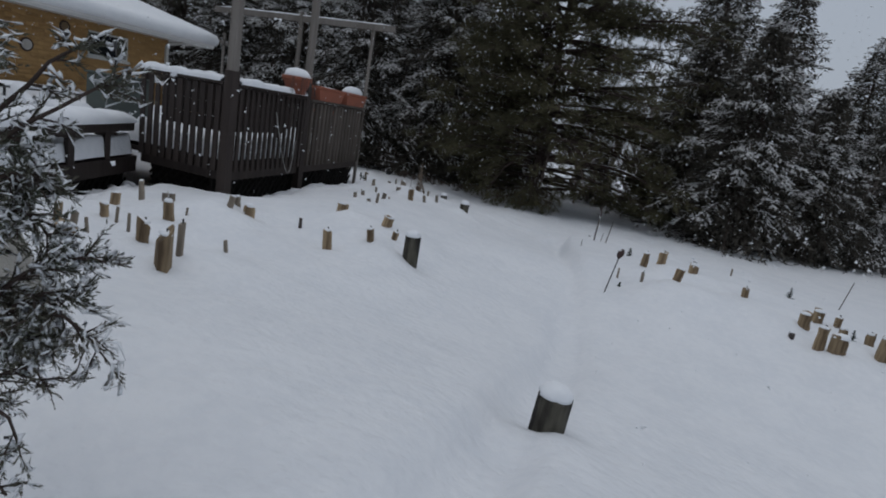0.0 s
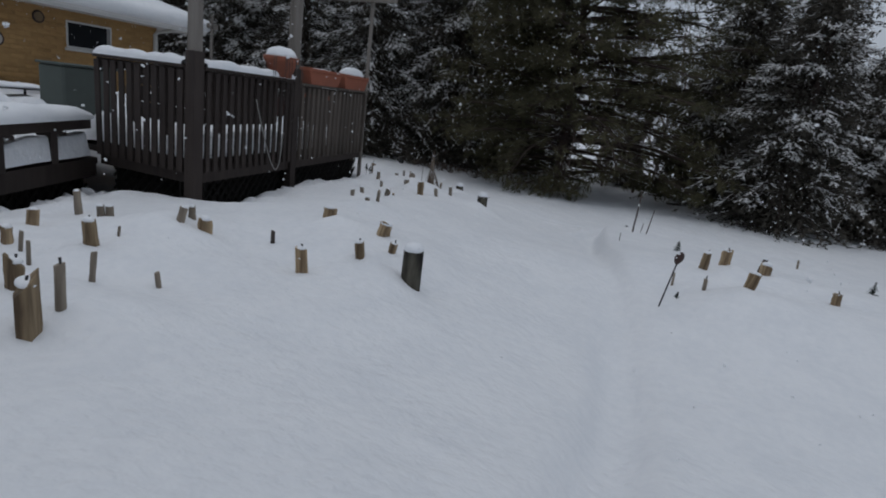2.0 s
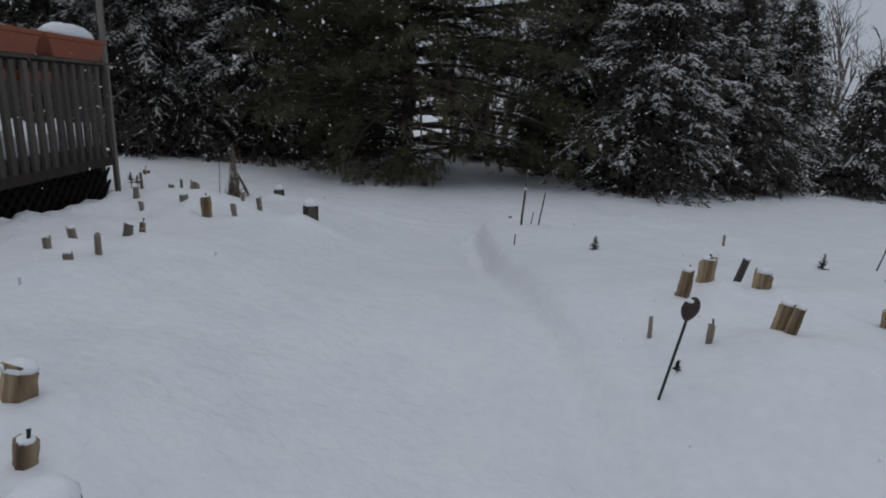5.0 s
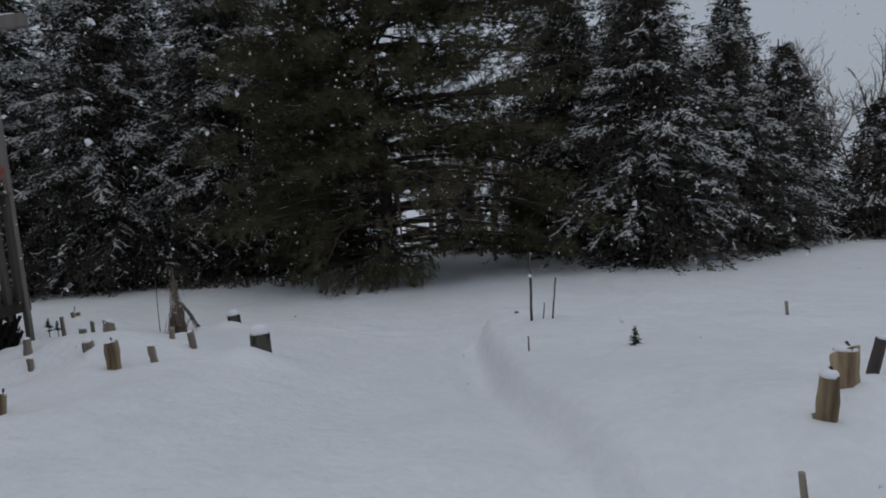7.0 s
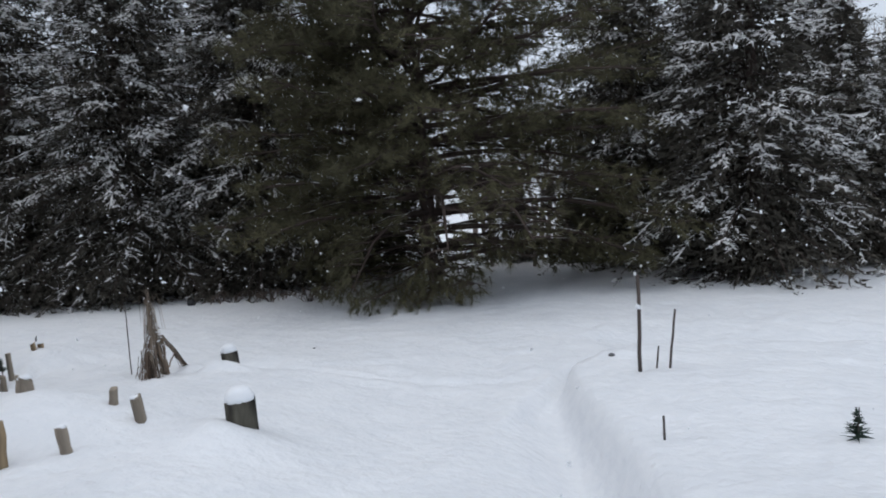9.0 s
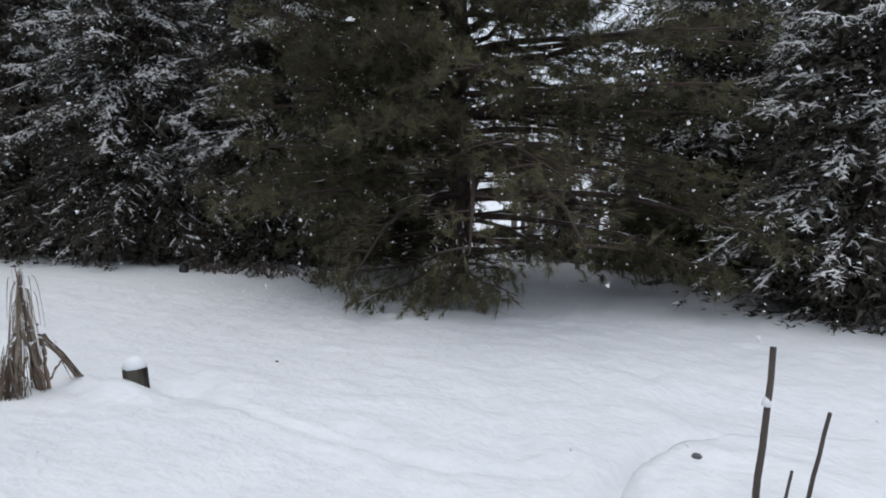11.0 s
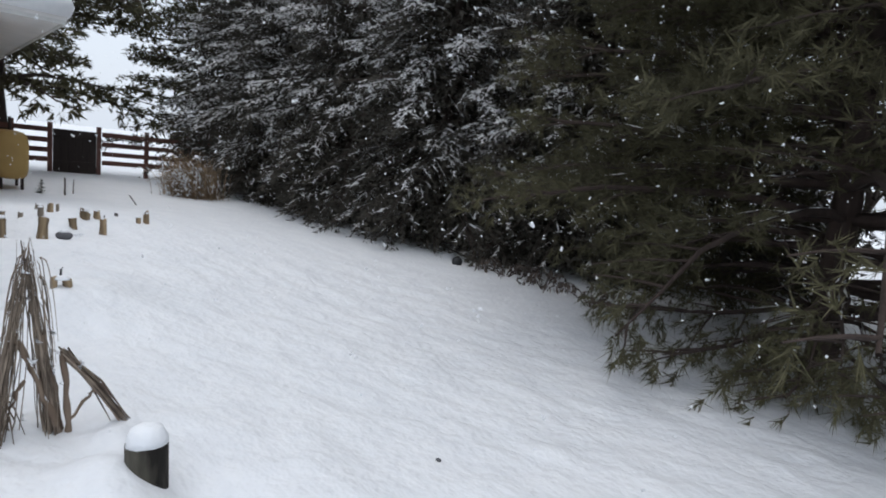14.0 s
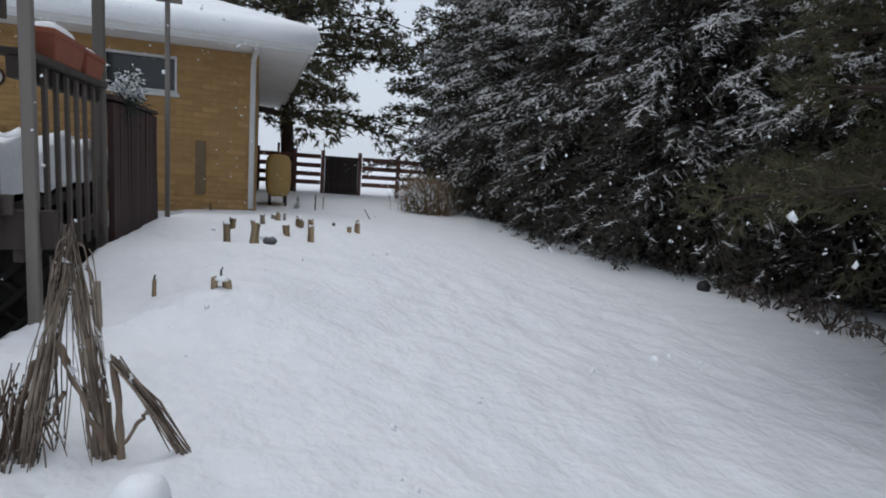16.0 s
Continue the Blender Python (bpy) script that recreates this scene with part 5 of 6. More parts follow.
# lollipop-shaped rusty garden stake
lolly = thing("garden_stake", "rusty garden stake with a round dark head and snow", "garden stake", pose(2.25, 2.83, gz(2.25, 2.83) + 0.01, 0, 9, 0))
tube("rod", [(0, 0, -0.15), (0, 0, 0.36)], [0.006, 0.006], BLACK, lolly, 7)
bm = bmesh.new()
bmesh.ops.create_uvsphere(bm, u_segments=18, v_segments=10, radius=0.045)
bmesh.ops.scale(bm, vec=(0.74, 0.66, 1.12), verts=bm.verts)
for v in bm.verts:
    v.co.x *= 1 - 0.25 * max(0, -v.co.z / 0.055)
    v.co.z += 0.006 * math.sin(60 * v.co.x)
bmesh.ops.translate(bm, vec=(0, 0, 0.39), verts=bm.verts)
part("head", bm, RUST, lolly, "rusty round head", True)
c = part("snow_cap", dome(0.027, 0.023, 0.016, 3, 4, 10), SNOW_LUMP, lolly, "", True)
c.matrix_local = pose(0, 0, 0.418)

# dark ball and stones
for x, y, r, lab, nm, sq in ((-4.62, 11.45, 0.07, "small black ball lying on the snow under the trees", "ball", 1.0), (-4.13, 7.02, 0.05, "flat grey stone poking out of the snow", "stone", 0.6), (1.57, 6.86, 0.016, "small dark knob poking out of the snow", "stone", 1.0), (-0.86, 7.71, 0.010, "small dark bit of bark on the snow", "stone", 0.6)):
    o = thing(nm, lab, nm, pose(x, y, gz(x, y) + r * sq * 0.6))
    bm = bmesh.new()
    bmesh.ops.create_icosphere(bm, subdivisions=3, radius=r)
    rg = np.random.default_rng(int(r * 1000))
    for v in bm.verts:
        v.co *= 1 + (0.0 if nm == "ball" else 0.12) * noise.noise(v.co * 30)
        v.co.z *= sq
        v.co.x *= 1.0 if nm == "ball" else 1.3
    part("body", bm, BLACK if nm == "ball" else STONE, o, "", True)
    if r > 0.03 and nm == "stone":
        c = part("snow_cap", dome(0.035, 0.03, 0.02, 8, 4, 10), SNOW_LUMP, o, "", True)
        c.matrix_local = pose(0, 0, r * sq * 0.85)


def sprig(x, y, high, label):
    """A small evergreen sprig poking out of the snow."""
    s = thing("evergreen_sprig", label, "plant", pose(x, y, gz(x, y)), group="sprigs in the snow")
    rg = np.random.default_rng(int(abs(x * 313 + y * 71)))
    tube("stem", [(0, 0, -0.05), (0.004, 0, high * 0.6), (0.01, 0.004, high)], [0.004, 0.003, 0.002], DARKWOOD, s, 5)
    z = rg.random(70) * high
    o = np.stack([0 * z, 0 * z, z], -1)
    w = unit(np.stack([rg.normal(size=70), rg.normal(size=70), rg.uniform(-0.2, 0.5, 70)], -1))
    v, f = blades(o, w, (high * 0.45) * (1.15 - z / high), np.full(70, 0.012), rg)
    own("leaves", tri_mesh("leaves", v, f), EVERGREEN, s)
    return s


sprig(2.30, 5.40, 0.12, "dark evergreen sprig poking out of the snow")
sprig(4.43, 6.02, 0.15, "dark evergreen sprig poking out of the snow")
sprig(2.36, 3.02, 0.045, "dark evergreen sprig poking out of the snow")
sprig(4.38, 3.14, 0.11, "dark evergreen sprig poking out of the snow")
sprig(-2.5, 6.22, 0.12, "dark leafy stems half buried in the snow")
sprig(-2.46, 6.27, 0.09, "dark leafy stems half buried in the snow")
sprig(-8.7, 7.5, 0.2, "low dark shrub at the foot of the tank")

# bundle of dry ornamental grass leaning together, with broken stems
bx, by = -1.47, 6.50
straw = thing("straw_bundle", "bundle of dry grass stalks leaning into a cone, snow in it", "dry grass", pose(bx, by + 0.005, gz(bx, by) - 0.07) @ Matrix.Diagonal((1, 0.95, 1.2, 1)))
rng = np.random.default_rng(5)
apex = np.array([0.0, -0.01, 0.545])
bits = []
for foot_y, n in ((-0.13, 13), (-0.10, 9), (-0.05, 4), (0.045, 8), (0.075, 9)):
    for k in range(n):
        foot = np.array([rng.normal() * 0.028 + (0.07 if foot_y < -0.08 else 0.0), foot_y + rng.normal() * 0.011, rng.uniform(-0.05, 0.02)])
        tip = apex + np.append(rng.normal(size=2) * 0.007, rng.uniform(-0.10, 0.015))
        s = np.linspace(0, 1, 7)
        bow = np.array([rng.normal() * 0.012, np.sign(foot_y) * rng.uniform(-0.012, 0.018), 0])
        line = foot + (tip - foot) * s[:, None] + bow * np.sin(s * math.pi)[:, None] + rng.normal(size=(7, 3)) * 0.0034
        bits.append(tube_arrays(line, rng.uniform(0.0010, 0.0024) * (1.1 - 0.6 * s), 4))
own("stalkwork", tri_mesh("stalkwork", *joined(bits)), STRAW, straw, kind="stuff")


def ribbon(points, widths, across):
    """A thin folded leaf along points: a shallow V in section."""
    pts, w = np.asarray(points, float), np.asarray(widths, float)[:, None] / 2
    d = unit(np.gradient(pts, axis=0))
    a = unit(np.asarray(across, float) - (d * np.asarray(across, float)).sum(1)[:, None] * d)
    up = np.cross(d, a) * w * 0.5
    verts = np.stack([pts - a * w + up, pts, pts + a * w + up], 1).reshape(-1, 3)
    k = np.arange(len(pts) - 1)[:, None] * 3
    q = np.array([(0, 1, 4, 3), (1, 2, 5, 4)])
    return verts, (k[:, None] + q[None]).reshape(-1, 4)


bits = []
for foot_y, n, wd in ((-0.13, 6, 0.012), (-0.10, 4, 0.011), (0.05, 5, 0.014), (0.075, 7, 0.016)):
    for k in range(n):
        foot = np.array([rng.normal() * 0.022 + (0.07 if foot_y < -0.08 else 0.0), foot_y + rng.normal() * 0.012, rng.uniform(-0.04, 0.03)])
        tip = apex + np.append(rng.normal(size=2) * 0.006, rng.uniform(-0.16, 0.0))
        s = np.linspace(0, 1, 8)
        bow = np.array([rng.normal() * 0.01, math.copysign(rng.uniform(-0.004, 0.02), foot_y), 0])
        line = foot + (tip - foot) * s[:, None] + bow * np.sin(s * math.pi)[:, None] + rng.normal(size=(8, 3)) * 0.002
        turn = rng.uniform(-0.9, 0.9)
        bits.append(ribbon(line, wd * rng.uniform(0.6, 1.2) * (1.05 - 0.85 * s ** 1.5), (math.sin(turn), math.cos(turn), 0)))
for k in range(5):
    f0 = np.array([0.03, 0.275, 0.02]) + rng.normal(size=3) * [0.010, 0.013, 0.010]
    t0 = np.array([0.0, 0.09, 0.248]) + rng.normal(size=3) * [0.005, 0.005, 0.006]
    s = np.linspace(0, 1, 6)
    bits.append(ribbon(t0 + (f0 - t0) * s[:, None] + rng.normal(size=(6, 3)) * 0.002 + np.array([0, 0, 0.012]) * np.sin(s * math.pi)[:, None], 0.011 * (1.05 - 0.6 * s), (1, 0.3, 0.5)))
own("leafwork", tri_mesh("leafwork", *joined(bits)), STRAW, straw, "broad dry folded leaves", kind="stuff")
bits = []
for k in range(52):
    left = k < 30
    z = rng.uniform(0.36, 0.52) if k % 2 else rng.uniform(0.16, 0.34)
    p = np.array([rng.normal() * 0.02, (-0.02 if left else 0.02) - (0.5 - z) * (0.18 if left else -0.05), z])
    s = np.linspace(0, 1, 7)
    L = rng.uniform(0.14, 0.30)
    line = p + np.array([rng.normal() * 0.25, -1 if left else 0.9, 0]) * (L * rng.uniform(0.08, 0.24) * s ** 0.7)[:, None] + np.array([0, 0, 1.0]) * (L * (0.12 * s - 1.05 * s ** 1.6))[:, None]
    line[:, 2] = np.maximum(line[:, 2], 0.004)
    bits.append(tube_arrays(line, [0.0014, 0.002, 0.002, 0.0018, 0.0015, 0.0012, 0.0008], 3))
for k in range(34):
    p = np.array([0.04 + rng.normal() * 0.03, rng.uniform(-0.17, -0.06), rng.uniform(0.08, 0.22)])
    q = np.array([p[0] + rng.normal() * 0.03, p[1] + rng.normal() * 0.035 - 0.01, rng.uniform(-0.04, 0.03)])
    m = (p + q) / 2 + rng.normal(size=3) * 0.015
    bits.append(tube_arrays([p, m, q], [0.0025, 0.003, 0.0012], 3))
own("bladework", tri_mesh("bladework", *joined(bits)), STRAW, straw, "broken hanging grass blades", kind="stuff")
DRYSTEM = material("dry_stem", (0.28, 0.215, 0.16), 0.9, (0.11, 0.075, 0.055), 18, 0.6, 60, (1, 1, 0.2))
for pts, r in (([(0.03, -0.135, 0.0), (0.035, -0.125, 0.16), (0.03, -0.085, 0.265), (0.02, -0.045, 0.30)], 0.0085), ([(0.02, -0.05, 0.30), (0.025, -0.01, 0.235), (0.02, 0.04, 0.12), (0.01, 0.09, 0.0)], 0.011), ([(0.01, 0.105, -0.02), (0.0, 0.1, 0.12), (0.0, 0.085, 0.25)], 0.012), ([(-0.02, 0.085, -0.02), (-0.01, 0.06, 0.14), (0.0, 0.02, 0.30)], 0.014), ([(0.03, -0.02, 0.19), (0.035, -0.055, 0.13), (0.03, -0.09, 0.105)], 0.007), ([(0.0, 0.11, 0.05), (0.02, 0.155, 0.11), (0.02, 0.18, 0.13)], 0.006)):
    k = np.linspace(0, len(pts) - 1, 9)
    wig = np.stack([np.interp(k, range(len(pts)), np.array(pts)[:, c]) for c in range(3)], -1) + rng.normal(size=(9, 3)) * 0.0028
    tube("bent_stem", wig, [r * rng.uniform(0.65, 1.1) for _ in wig], DRYSTEM, straw, 7, "thick bent dry stem")
    v, f = snow_strip(wig[2:-1] + [0, 0, r * 0.75], r * 1.1, r * 0.55, int(r * 9000), 10)
    own("stem_snow", tri_mesh("stem_snow", v, f), SNOW_LUMP, straw, "line of snow on a bent stem", True)
bits = []
for k in range(12):
    f0 = np.array([0.05, -0.205, -0.02]) + rng.normal(size=3) * [0.016, 0.022, 0.012]
    t0 = np.array([0.03, -0.12, 0.2]) + rng.normal(size=3) * [0.012, 0.02, 0.03]
    bits.append(tube_arrays([t0, (f0 + t0) / 2 + rng.normal(size=3) * 0.01, f0], [0.0016, 0.003, 0.0016], 4))
own("side_sheaf", tri_mesh("side_sheaf", *joined(bits)), DRYSTEM, straw, "dark broken sheaf of wet blades", kind="stuff")
bits = []
for k in range(15):
    f0 = np.array([0.03, 0.275, 0.02]) + rng.normal(size=3) * [0.012, 0.015, 0.012]
    t0 = np.array([0.0, 0.09, 0.245]) + rng.normal(size=3) * [0.006, 0.006, 0.008]
    m0 = f0 * 0.5 + t0 * 0.5 + rng.normal(size=3) * 0.006 + [0, 0, 0.008]
    bits.append(tube_arrays([t0, m0, f0], [0.003, 0.0034, 0.0015], 4))
own("side_sheaf", tri_mesh("side_sheaf", *joined(bits)), STRAW, straw, "leaning side sheaf of dry blades", kind="stuff")
spots = np.array([(0.03, -0.08, 0.275), (0.02, -0.045, 0.305), (0.03, -0.1, 0.12), (0.03, -0.06, 0.14), (0.01, 0.08, 0.255), (0.02, 0.05, 0.2), (0.02, 0.06, 0.16), (0.0, 0.0, 0.42), (0.0, -0.02, 0.5), (0.01, 0.03, 0.3), (0.03, -0.12, 0.2), (0.03, -0.02, 0.1), (0.02, 0.14, 0.2), (0.02, 0.0, 0.24)])
spots = np.repeat(spots, 2, axis=0) + rng.normal(size=(28, 3)) * 0.010
v, f = lens_snow(spots, spots + rng.normal(size=(28, 3)) * [0.010, 0.012, 0.012], np.full(28, 0.005), np.full(28, 0.010), rng)
own("snow", tri_mesh("snow", v, f), SNOW_LUMP, straw, "bits of snow caught in the straw", kind="stuff")

# clump of tall dry grass at the tree edge
clump = thing("grass_clump", "bowed clump of tall tan grass, snow on one side", "grass", pose(-9.9, 9.9, gz(-9.9, 9.9) - 0.02) @ Matrix.Scale(1.15, 4))
bits, drift = [], []
for k in range(1300):
    a = rng.uniform(0, 2 * math.pi)
    o = np.append(rng.normal(size=2) * [0.14, 0.17], 0)
    L = rng.uniform(0.3, 0.98)
    out = np.array([math.cos(a) * 0.42, math.sin(a) * 0.42 - 0.2, 0])
    s = np.linspace(0, 1, 6)
    line = o + out * (L * rng.uniform(0.3, 1.0) * s ** 1.8)[:, None] + np.array([0, 0, 1.0]) * (L * (s - rng.uniform(0.15, 0.75) * s ** 2.6))[:, None]
    bits.append(tube_arrays(line, [0.003, 0.003, 0.003, 0.0025, 0.002, 0.001], 3))
    if out[1] < -0.1 and out[0] > -0.15 and rng.random() < 0.22:
        drift.extend((line[i] + [0.008, -0.01, 0.006], line[i + 1] + [0.008, -0.01, 0.006]) for i in range(1, 4))
own("bladework", tri_mesh("bladework", *joined(bits)), TAN, clump, kind="stuff")
sn = np.stack([rng.normal(size=220) * 0.16 + 0.1, rng.normal(size=220) * 0.13 - 0.22, rng.uniform(0.02, 0.42, 220)], -1)
v, f = joined([lens_snow(sn, sn + rng.normal(size=sn.shape) * [0.03, 0.03, 0.06], rng.uniform(0.01, 0.03, 220), rng.uniform(0.01, 0.03, 220), rng), lens_snow(np.array([p[0] for p in drift]), np.array([p[1] for p in drift]), rng.uniform(0.008, 0.016, len(drift)), rng.uniform(0.008, 0.016, len(drift)), rng)])
own("snow", tri_mesh("snow", v, f), SNOW_LUMP, clump, "snow caught in the blades", kind="stuff")

# low twigs with withered leaves hanging under the trees
def withered(x, y, seed, label):
    rg = np.random.default_rng(seed)
    w = thing("withered_shrub", label, "shrub", pose(x, y, gz(x, y)), group="withered shrubs")
    twigs, o, d = [], [], []
    for k in range(13):
        a = rg.uniform(0, 2 * math.pi)
        L = rg.uniform(0.25, 0.6)
        s = np.linspace(0, 1, 6)
        line = np.array([0, 0, -0.05]) + np.array([math.cos(a), math.sin(a), 0]) * (L * s)[:, None] + np.array([0, 0, 1.0]) * ((0.85 * s - 0.62 * s ** 2) * rg.uniform(0.5, 0.9))[:, None]
        twigs.append(tube_arrays(line, 0.006 * (1 - 0.8 * s) + 0.001, 4))
        for i in range(7):
            t = rg.uniform(0.45, 1.0)
            o.append([np.interp(t, s, line[:, c]) for c in range(3)])
            d.append([rg.normal() * 0.3, rg.normal() * 0.3, -1])
    own("stemwork", tri_mesh("stemwork", *joined(twigs)), BARK, w, kind="stuff")
    o, d = np.array(o), unit(np.array(d))
    side = unit(np.cross(d, rg.normal(size=d.shape))) * 0.017
    L = rg.uniform(0.05, 0.10, len(o))[:, None]
    m = o + d * L * 0.5
    verts = np.stack([o, m - side, m + side, o + d * L], 1).reshape(-1, 3)
    verts[:, 2] = np.maximum(verts[:, 2], 0.01)
    b = np.arange(len(o))[:, None] * 4
    own("leafwork", tri_mesh("leafwork", verts, (b + np.array([0, 1, 2, 1, 3, 2])).reshape(-1, 3)), WITHER, w, "withered brown hanging leaves", kind="stuff")
    return w


WITHER = material("withered_leaf", (0.15, 0.12, 0.10), 0.85, (0.09, 0.075, 0.065), 20, island=0.4)
for n, (x, y) in enumerate(((-4.0, 11.7), (-3.3, 11.6), (-2.6, 11.5))):
    withered(x, y, 200 + n, "low twigs with withered brown leaves over the snow")

# burlap-wrapped shrub
wrap = thing("wrapped_shrub", "shrub wrapped for winter in grey burlap, flecked with snow", "wrapped shrub", pose(0.28, -1.78, gz(0.28, -1.78) - 0.05) @ Matrix.Scale(0.9, 4))
bm = bmesh.new()
rings = []
for k, (z, r) in enumerate(((-0.15, 0.66), (0.0, 0.62), (0.35, 0.50), (0.7, 0.36), (1.05, 0.22), (1.3, 0.11), (1.36, 0.03))):
    rings.append([bm.verts.new((r * math.cos(a) * (1 + 0.045 * math.sin(3 * a + 2 * z) + 0.022 * math.sin(11 * a + 3 * z)), r * math.sin(a) * (1 + 0.04 * math.cos(2 * a + z) + 0.018 * math.sin(9 * a)), z)) for a in np.arange(40) * math.pi / 20])
for lo, hi in zip(rings, rings[1:]):
    for i in range(40):
        bm.faces.new((lo[i], lo[(i + 1) % 40], hi[(i + 1) % 40], hi[i]))
bm.faces.new(rings[-1])
part("burlap", bm, TARP, wrap, "", True)
n = 620
a, z = rng.uniform(0, 2 * math.pi, n), rng.random(n) ** 3.2 * 1.1
r = 0.62 - 0.385 * z + 0.004
o = np.stack([r * np.cos(a), r * np.sin(a), z], -1)
v, f = lens_snow(o, o + rng.normal(size=(n, 3)) * 0.018, rng.uniform(0.004, 0.014, n), rng.uniform(0.004, 0.010, n), rng)
own("snow", tri_mesh("snow", v, f), SNOW_LUMP, wrap, "flecks of snow on the burlap", kind="stuff")


def juniper(x, y, label):
    """A snowy juniper: long arching branches with forked cord-like shoots, snow lying on them."""
    rg = np.random.default_rng(77)
    base = np.array([x, y, -0.03])
    bush = thing("juniper_bush", label, "bush", pose(1.49, -2.19, -0.05, 0.41, -3.73, 0.63))
    tube("trunk", [(0, 0, -0.1), (0.02, 0.01, 0.5), (-0.02, 0.0, 1.1), (0, 0, 1.6)], [0.035, 0.03, 0.022, 0.008], BARK, bush, 8)
    ways = [((1.38, -1.96, 1.18), (1.50, -1.90, 1.33), (1.64, -1.76, 1.475), 0.5), ((1.38, -1.96, 1.22), (1.50, -1.88, 1.40), (1.60, -1.80, 1.52), 0.5),
            ((1.38, -1.97, 1.10), (1.50, -1.91, 1.27), (1.57, -1.86, 1.27), 1.0), ((1.38, -1.97, 1.08), (1.49, -1.92, 1.22), (1.565, -1.86, 1.19), 1.0), ((1.36, -1.97, 1.12), (1.46, -1.92, 1.31), (1.55, -1.86, 1.335), 0.8),
            ((1.38, -1.97, 0.86), (1.52, -1.89, 1.10), (1.64, -1.81, 1.14), 1.2), ((1.38, -1.97, 0.84), (1.52, -1.90, 1.05), (1.60, -1.84, 1.07), 1.3), ((1.38, -1.97, 0.80), (1.54, -1.90, 1.03), (1.66, -1.84, 0.985), 0.6), ((1.38, -1.98, 0.78), (1.50, -1.92, 0.99), (1.57, -1.88, 0.98), 1.3), ((1.38, -1.98, 0.72), (1.52, -1.93, 0.93), (1.59, -1.89, 0.93), 0.35),
            ((1.38, -1.98, 0.62), (1.53, -1.97, 0.90), (1.61, -1.955, 0.85), 0.25), ((1.38, -1.98, 0.52), (1.53, -1.99, 0.80), (1.60, -1.98, 0.76), 0.25)]
    for k in range(40):
        z, a = rg.uniform(0.95, 1.5), rg.uniform(0, 2 * math.pi)
        L = rg.uniform(0.08, 0.15)
        d = np.array([math.cos(a), math.sin(a), 0])
        p = base + np.array([0, 0, z - base[2]])
        ways.append((p, p + d * L * 0.6 + [0, 0, 0.1], p + d * L + [0, 0, 0.1], 0.8))
    stems, s0, s1 = [], [], []
    for p, m, q, full in ways:
        s = np.linspace(0, 1, 9)[:, None]
        line = (1 - s) ** 2 * np.array(p) + 2 * s * (1 - s) * (2 * np.array(m) - 0.5 * np.array(p) - 0.5 * np.array(q)) + s ** 2 * np.array(q) - base
        line = line + rg.normal(size=(9, 3)) * 0.004 * s
        stems.append(tube_arrays(line, 0.006 * (1 - 0.8 * s[:, 0]) + 0.001, 5))
        fwd = unit(line[-1] - line[-4])
        for i in range(int(26 * full)):
            t = rg.uniform(0.28, 1.0)
            o = np.array([np.interp(t, s[:, 0], line[:, c]) for c in range(3)])
            w = unit(fwd * 0.7 + rg.normal(size=3) * [0.6, 0.6, 0.5] + [0, 0, 0.05])
            L = rg.uniform(0.04, 0.10) * (1.15 - 0.5 * t)
            e = o + w * L + np.array([0, 0, -0.012])
            stems.append(tube_arrays([o, (o + e) / 2 + [0, 0, 0.004], e], [0.0022, 0.0016, 0.001], 4))
            for b in range(9):
                u = rg.uniform(0.1, 1.0)
                a = o + (e - o) * u
                s0.append(a)
                s1.append(a + unit(w * 0.9 + rg.normal(size=3) * 0.45) * rg.uniform(0.014, 0.034))
    own("stemwork", tri_mesh("stemwork", *joined(stems)), BARK, bush, kind="stuff")
    s0, s1 = np.array(s0), np.array(s1)
    per = 10
    idx = np.repeat(np.arange(len(s0)), per)
    t = rg.random(len(idx))
    al = unit(s1 - s0)[idx]
    v, f = blades(s0[idx] + (s1 - s0)[idx] * t[:, None], unit(al + rg.normal(size=(len(idx), 3)) * 0.35), rg.uniform(0.006, 0.012, len(idx)), rg.uniform(0.002, 0.0036, len(idx)), rg)
    own("leaves", tri_mesh("leaves", v, f), JUNIPER, bush)
    up = rg.random(len(s0)) < np.repeat(rg.choice([0.12, 0.75], len(s0) // 9, p=[0.45, 0.55]), 9)
    a, b = s0[up], s1[up]
    n = len(a)
    lift = np.array([0, 0, 0.002])
    v, f = lens_snow(a + lift, b + lift, rg.uniform(0.002, 0.005, n), rg.uniform(0.003, 0.006, n), rg)
    pick = rg.random(n) < 0.12
    a, b = a[pick] + rg.normal(size=(pick.sum(), 3)) * 0.003, b[pick]
    b = a + (b - a) * 1.5
    v2, f2 = lens_snow(a + lift, b + lift, rg.uniform(0.003, 0.006, len(a)), rg.uniform(0.004, 0.007, len(a)), rg)
    own("snow", tri_mesh("snow", *joined([(v, f), (v2, f2)])), SNOW_LUMP, bush, "snow lying on the shoots", False, "stuff")
    return bush


juniper(1.36, -1.98, "juniper bush with snow lying on its arching branches")

# snow risen or sunk round the feet, smoothly from one to the next
at = np.array(MOUNDS)
near_by = np.exp(-((at[:, None, :2] - at[None, :, :2]) ** 2).sum(-1) / (2 * 0.26 ** 2))
for (x, y, _), lift in zip(MOUNDS, np.linalg.solve(near_by + 0.08 * np.eye(len(at)), at[:, 2])):
    ya, yb = np.searchsorted(gy, (y - 1.1, y + 1.1))
    xa, xb = np.searchsorted(gx, (x - 1.1, x + 1.1))
    GZ[ya:yb, xa:xb] += lift * np.exp(-((GX[ya:yb, xa:xb] - x) ** 2 + (GY[ya:yb, xa:xb] - y) ** 2) / (2 * 0.26 ** 2))
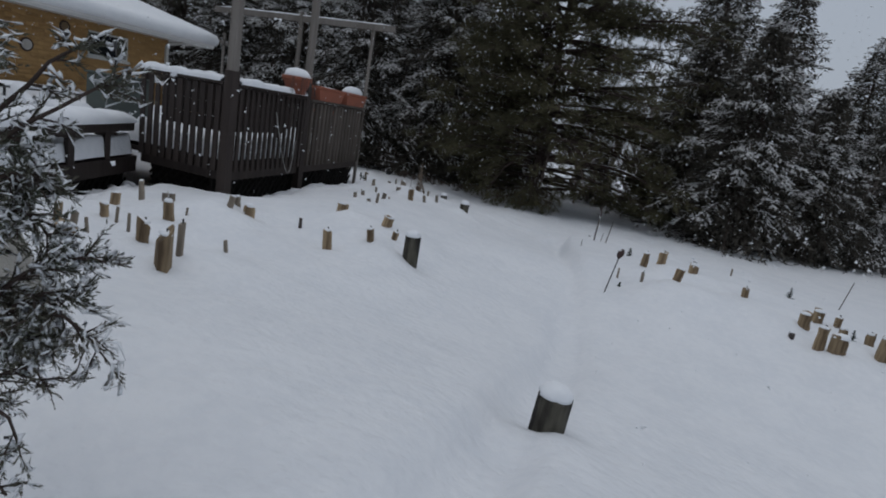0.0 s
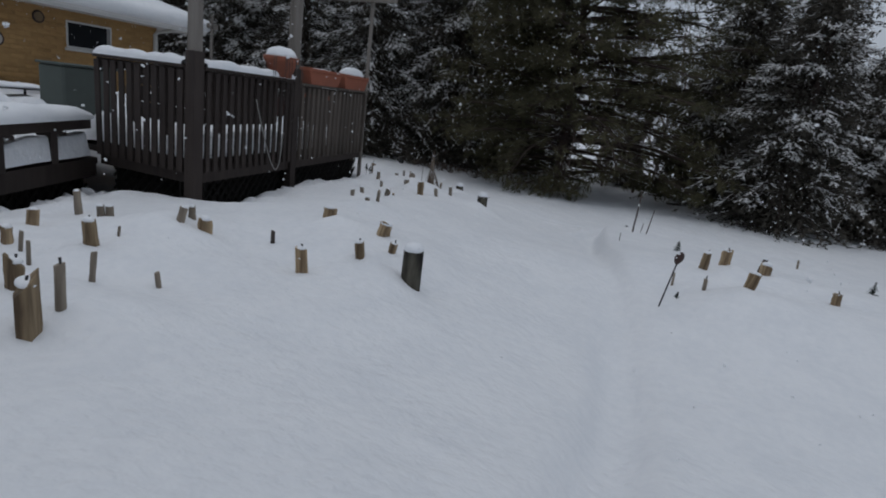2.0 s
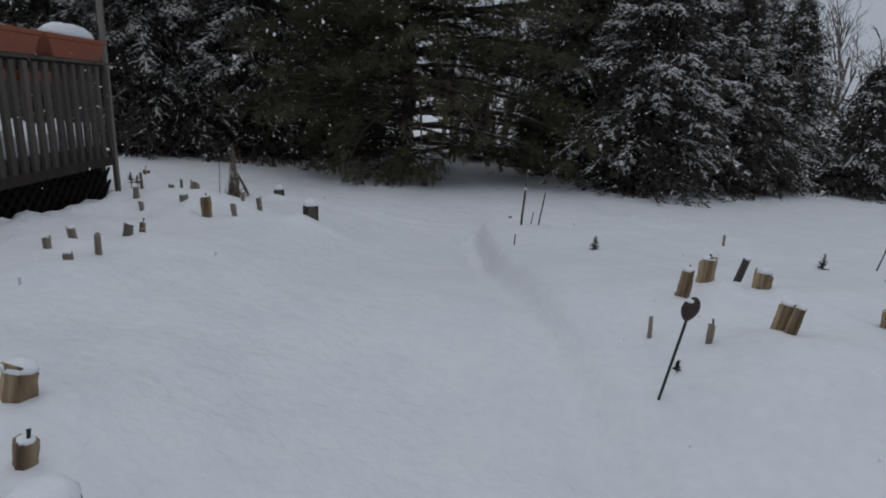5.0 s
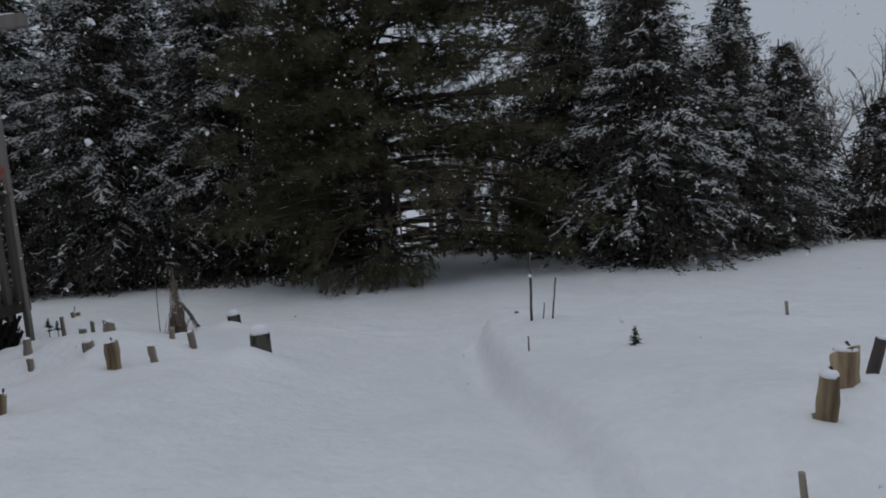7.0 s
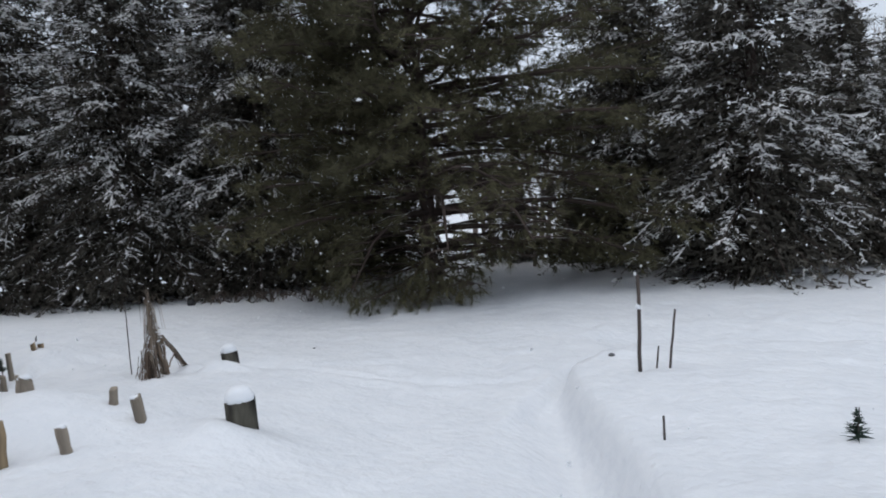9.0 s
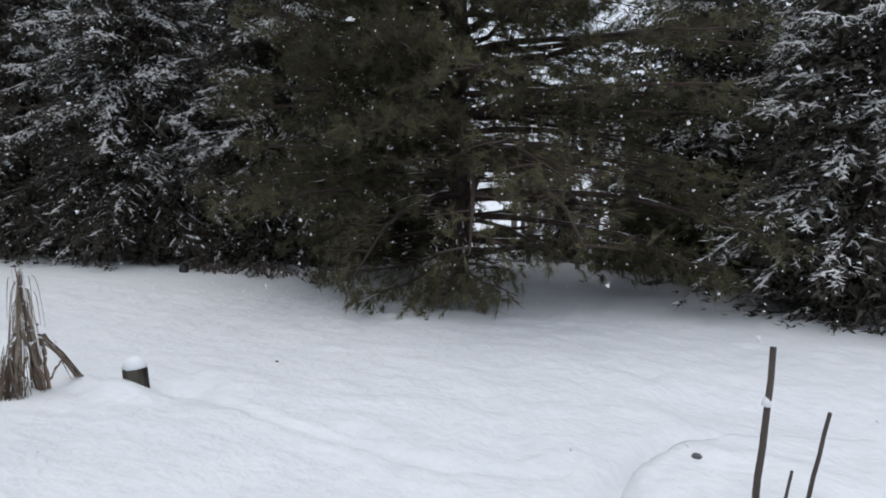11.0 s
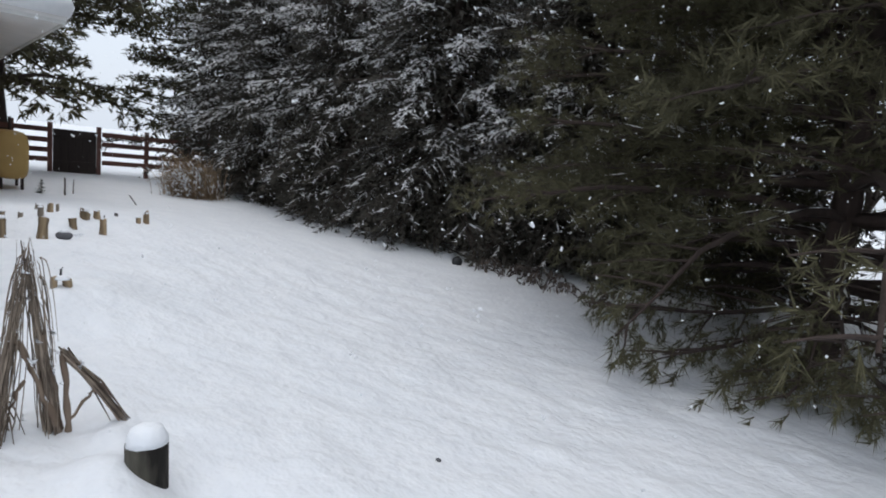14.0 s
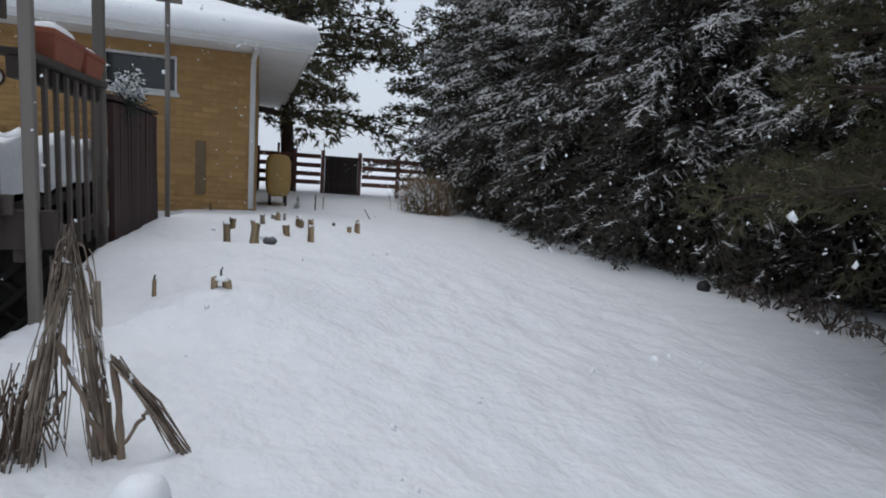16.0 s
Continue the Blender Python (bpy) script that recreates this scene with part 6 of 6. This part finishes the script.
# snow banked up on one side of each foot, sunk on the other
for x, y, wide, a, k in FEET:
    spread_ = wide * 0.55 + 0.03
    for side, lift in ((1, k), (-1, -0.6 * k)):
        cx, cy = x + side * math.cos(a) * wide * 0.75, y + side * math.sin(a) * wide * 0.75
        ya, yb = np.searchsorted(gy, (cy - 4 * spread_, cy + 4 * spread_))
        xa, xb = np.searchsorted(gx, (cx - 4 * spread_, cx + 4 * spread_))
        GZ[ya:yb, xa:xb] += lift * wide * np.exp(-((GX[ya:yb, xa:xb] - cx) ** 2 + (GY[ya:yb, xa:xb] - cy) ** 2) / (2 * spread_ ** 2))
# a drift against the short post by the straw, and the hollow scoured behind it
for cx, cy, lift, spread_ in ((-1.13, 6.60, 0.03, 0.07), (-1.28, 6.46, 0.015, 0.12), (-0.86, 6.88, -0.06, 0.10), (-0.76, 6.98, 0.02, 0.10)):
    GZ += lift * np.exp(-((GX - cx) ** 2 + (GY - cy) ** 2) / (2 * spread_ ** 2))
snow_ground.data.vertices.foreach_set("co", np.stack([GX, GY, GZ], -1).astype(np.float32).ravel())
snow_ground.data.update()

# snow falling: loose flakes in the air
rng = np.random.default_rng(99)
N = 11500
c = np.stack([rng.uniform(-9, 8, N), rng.uniform(-2, 12.5, N), rng.uniform(0.1, 5.2, N)], -1)
walkline = np.array([(2.6, -2.7, 1.5), (1.65, 0, 1.35), (1.4, 2.5, 1.1), (1.06, 4.4, 1.1), (0.14, 6.9, 0.93)])
near = np.min([np.linalg.norm(c - (p * (1 - t) + q * t), axis=1) for p, q in zip(walkline, walkline[1:]) for t in np.linspace(0, 1, 9)], axis=0)
c = c[(near > 0.9) & (c[:, 2] > ground(c[:, 0], c[:, 1]) + 0.1) & ~((c[:, 0] < -2.2) & (c[:, 1] < 6.6) & (c[:, 2] < 1.5)) & (c[:, 0] > -7.2)]
octa = np.array([(1, 0, 0), (-1, 0, 0), (0, 1, 0), (0, -1, 0), (0, 0, 1), (0, 0, -1)], float)
otri = np.array([(0, 2, 4), (2, 1, 4), (1, 3, 4), (3, 0, 4), (2, 0, 5), (1, 2, 5), (3, 1, 5), (0, 3, 5)])
size = rng.uniform(0.004, 0.010, len(c)) * np.where(rng.random(len(c)) < 0.06, 1.8, 1)
big = size > 0.009
c = np.concatenate([c, c[big] + rng.normal(size=(big.sum(), 3)) * 0.007, c[big] + rng.normal(size=(big.sum(), 3)) * 0.007])
size = np.concatenate([size, size[big] * 0.7, size[big] * 0.6])
spin = np.linalg.qr(rng.normal(size=(len(c), 3, 3)))[0]
shape = octa[None] * rng.uniform(0.35, 1.25, (len(c), 6, 1)) + rng.normal(size=(len(c), 6, 3)) * 0.18
v = (c[:, None] + np.einsum("nij,nkj->nki", spin, shape) * size[:, None, None]).reshape(-1, 3)
f = (np.arange(len(c))[:, None, None] * 6 + otri[None]).reshape(-1, 3)
N = 4500
fine = np.stack([rng.uniform(-9, 6, N), rng.uniform(4.0, 11.5, N), rng.uniform(0.3, 5.5, N)], -1)
near = np.min([np.linalg.norm(fine - (p * (1 - t) + q * t), axis=1) for p, q in zip(walkline, walkline[1:]) for t in np.linspace(0, 1, 9)], axis=0)
fine = fine[(near > 1.2) & ~((fine[:, 0] < -2.2) & (fine[:, 1] < 6.6) & (fine[:, 2] < 1.5)) & (fine[:, 0] > -7.2)]
fv = (fine[:, None] + octa[None] * rng.uniform(0.0022, 0.0042, len(fine))[:, None, None]).reshape(-1, 3)
ff = (np.arange(len(fine))[:, None, None] * 6 + otri[None]).reshape(-1, 3)
v, f = joined([(v, f), (fv, ff)])
flakes = own("snowflakes", tri_mesh("snowflakes", v, f), SNOW_LUMP)
tagged(flakes, "loose white snowflakes drifting in the air", "snow", kind="stuff")

# bricks of the wall by the corner, course by course; the rest of the wall is joined
COURSE, LONG, GAP = 0.0735, 0.215, 0.011
bm = box(-0.012, 0.0, 0, LONG - GAP, 0, COURSE - GAP, 0.0025)
brick = bpy.data.meshes.new("brick")
bm.to_mesh(brick)
bm.free()
brick.materials.append(BRICK)
bv = np.array([q.co[:] for q in brick.vertices])
bf = [tuple(p.vertices) for p in brick.polygons]
tri_f = np.array([(p[0], p[i], p[i + 1]) for p in bf for i in range(1, len(p) - 1)])
rest = []
for row in range(int((EAVE - 0.12) / COURSE)):
    z = 0.12 + row * COURSE
    y = SOUTH + (LONG / 2 if row % 2 else 0)
    while y < CORNER_Y - 0.01:
        y0, y1 = y, min(y + LONG - GAP, CORNER_Y - 0.001)
        for _, a, b, lo, hi in holes:
            if z + COURSE > lo and z < hi and y1 > a and y0 < b:
                if y0 < a:
                    y1 = a
                elif y1 > b:
                    y0 = b
                else:
                    y1 = y0
        if y1 - y0 > 0.03:
            jig = rng.uniform(-0.002, 0.002)
            if y0 > 5.15 and z > 0.3:
                o = new("brick", brick)
                o.parent = wall_east
                o.matrix_local = Matrix.Translation((WALL_X + jig, y0, z))
                o.scale = (1, (y1 - y0) / (LONG - GAP), 1)
            else:
                rest.append((bv * [1, (y1 - y0) / (LONG - GAP), 1] + [WALL_X + jig, y0, z], tri_f))
        y += LONG
o = own("bricks", tri_mesh("bricks", *joined(rest)), BRICKREST, wall_east)
o["kind"] = "stuff"
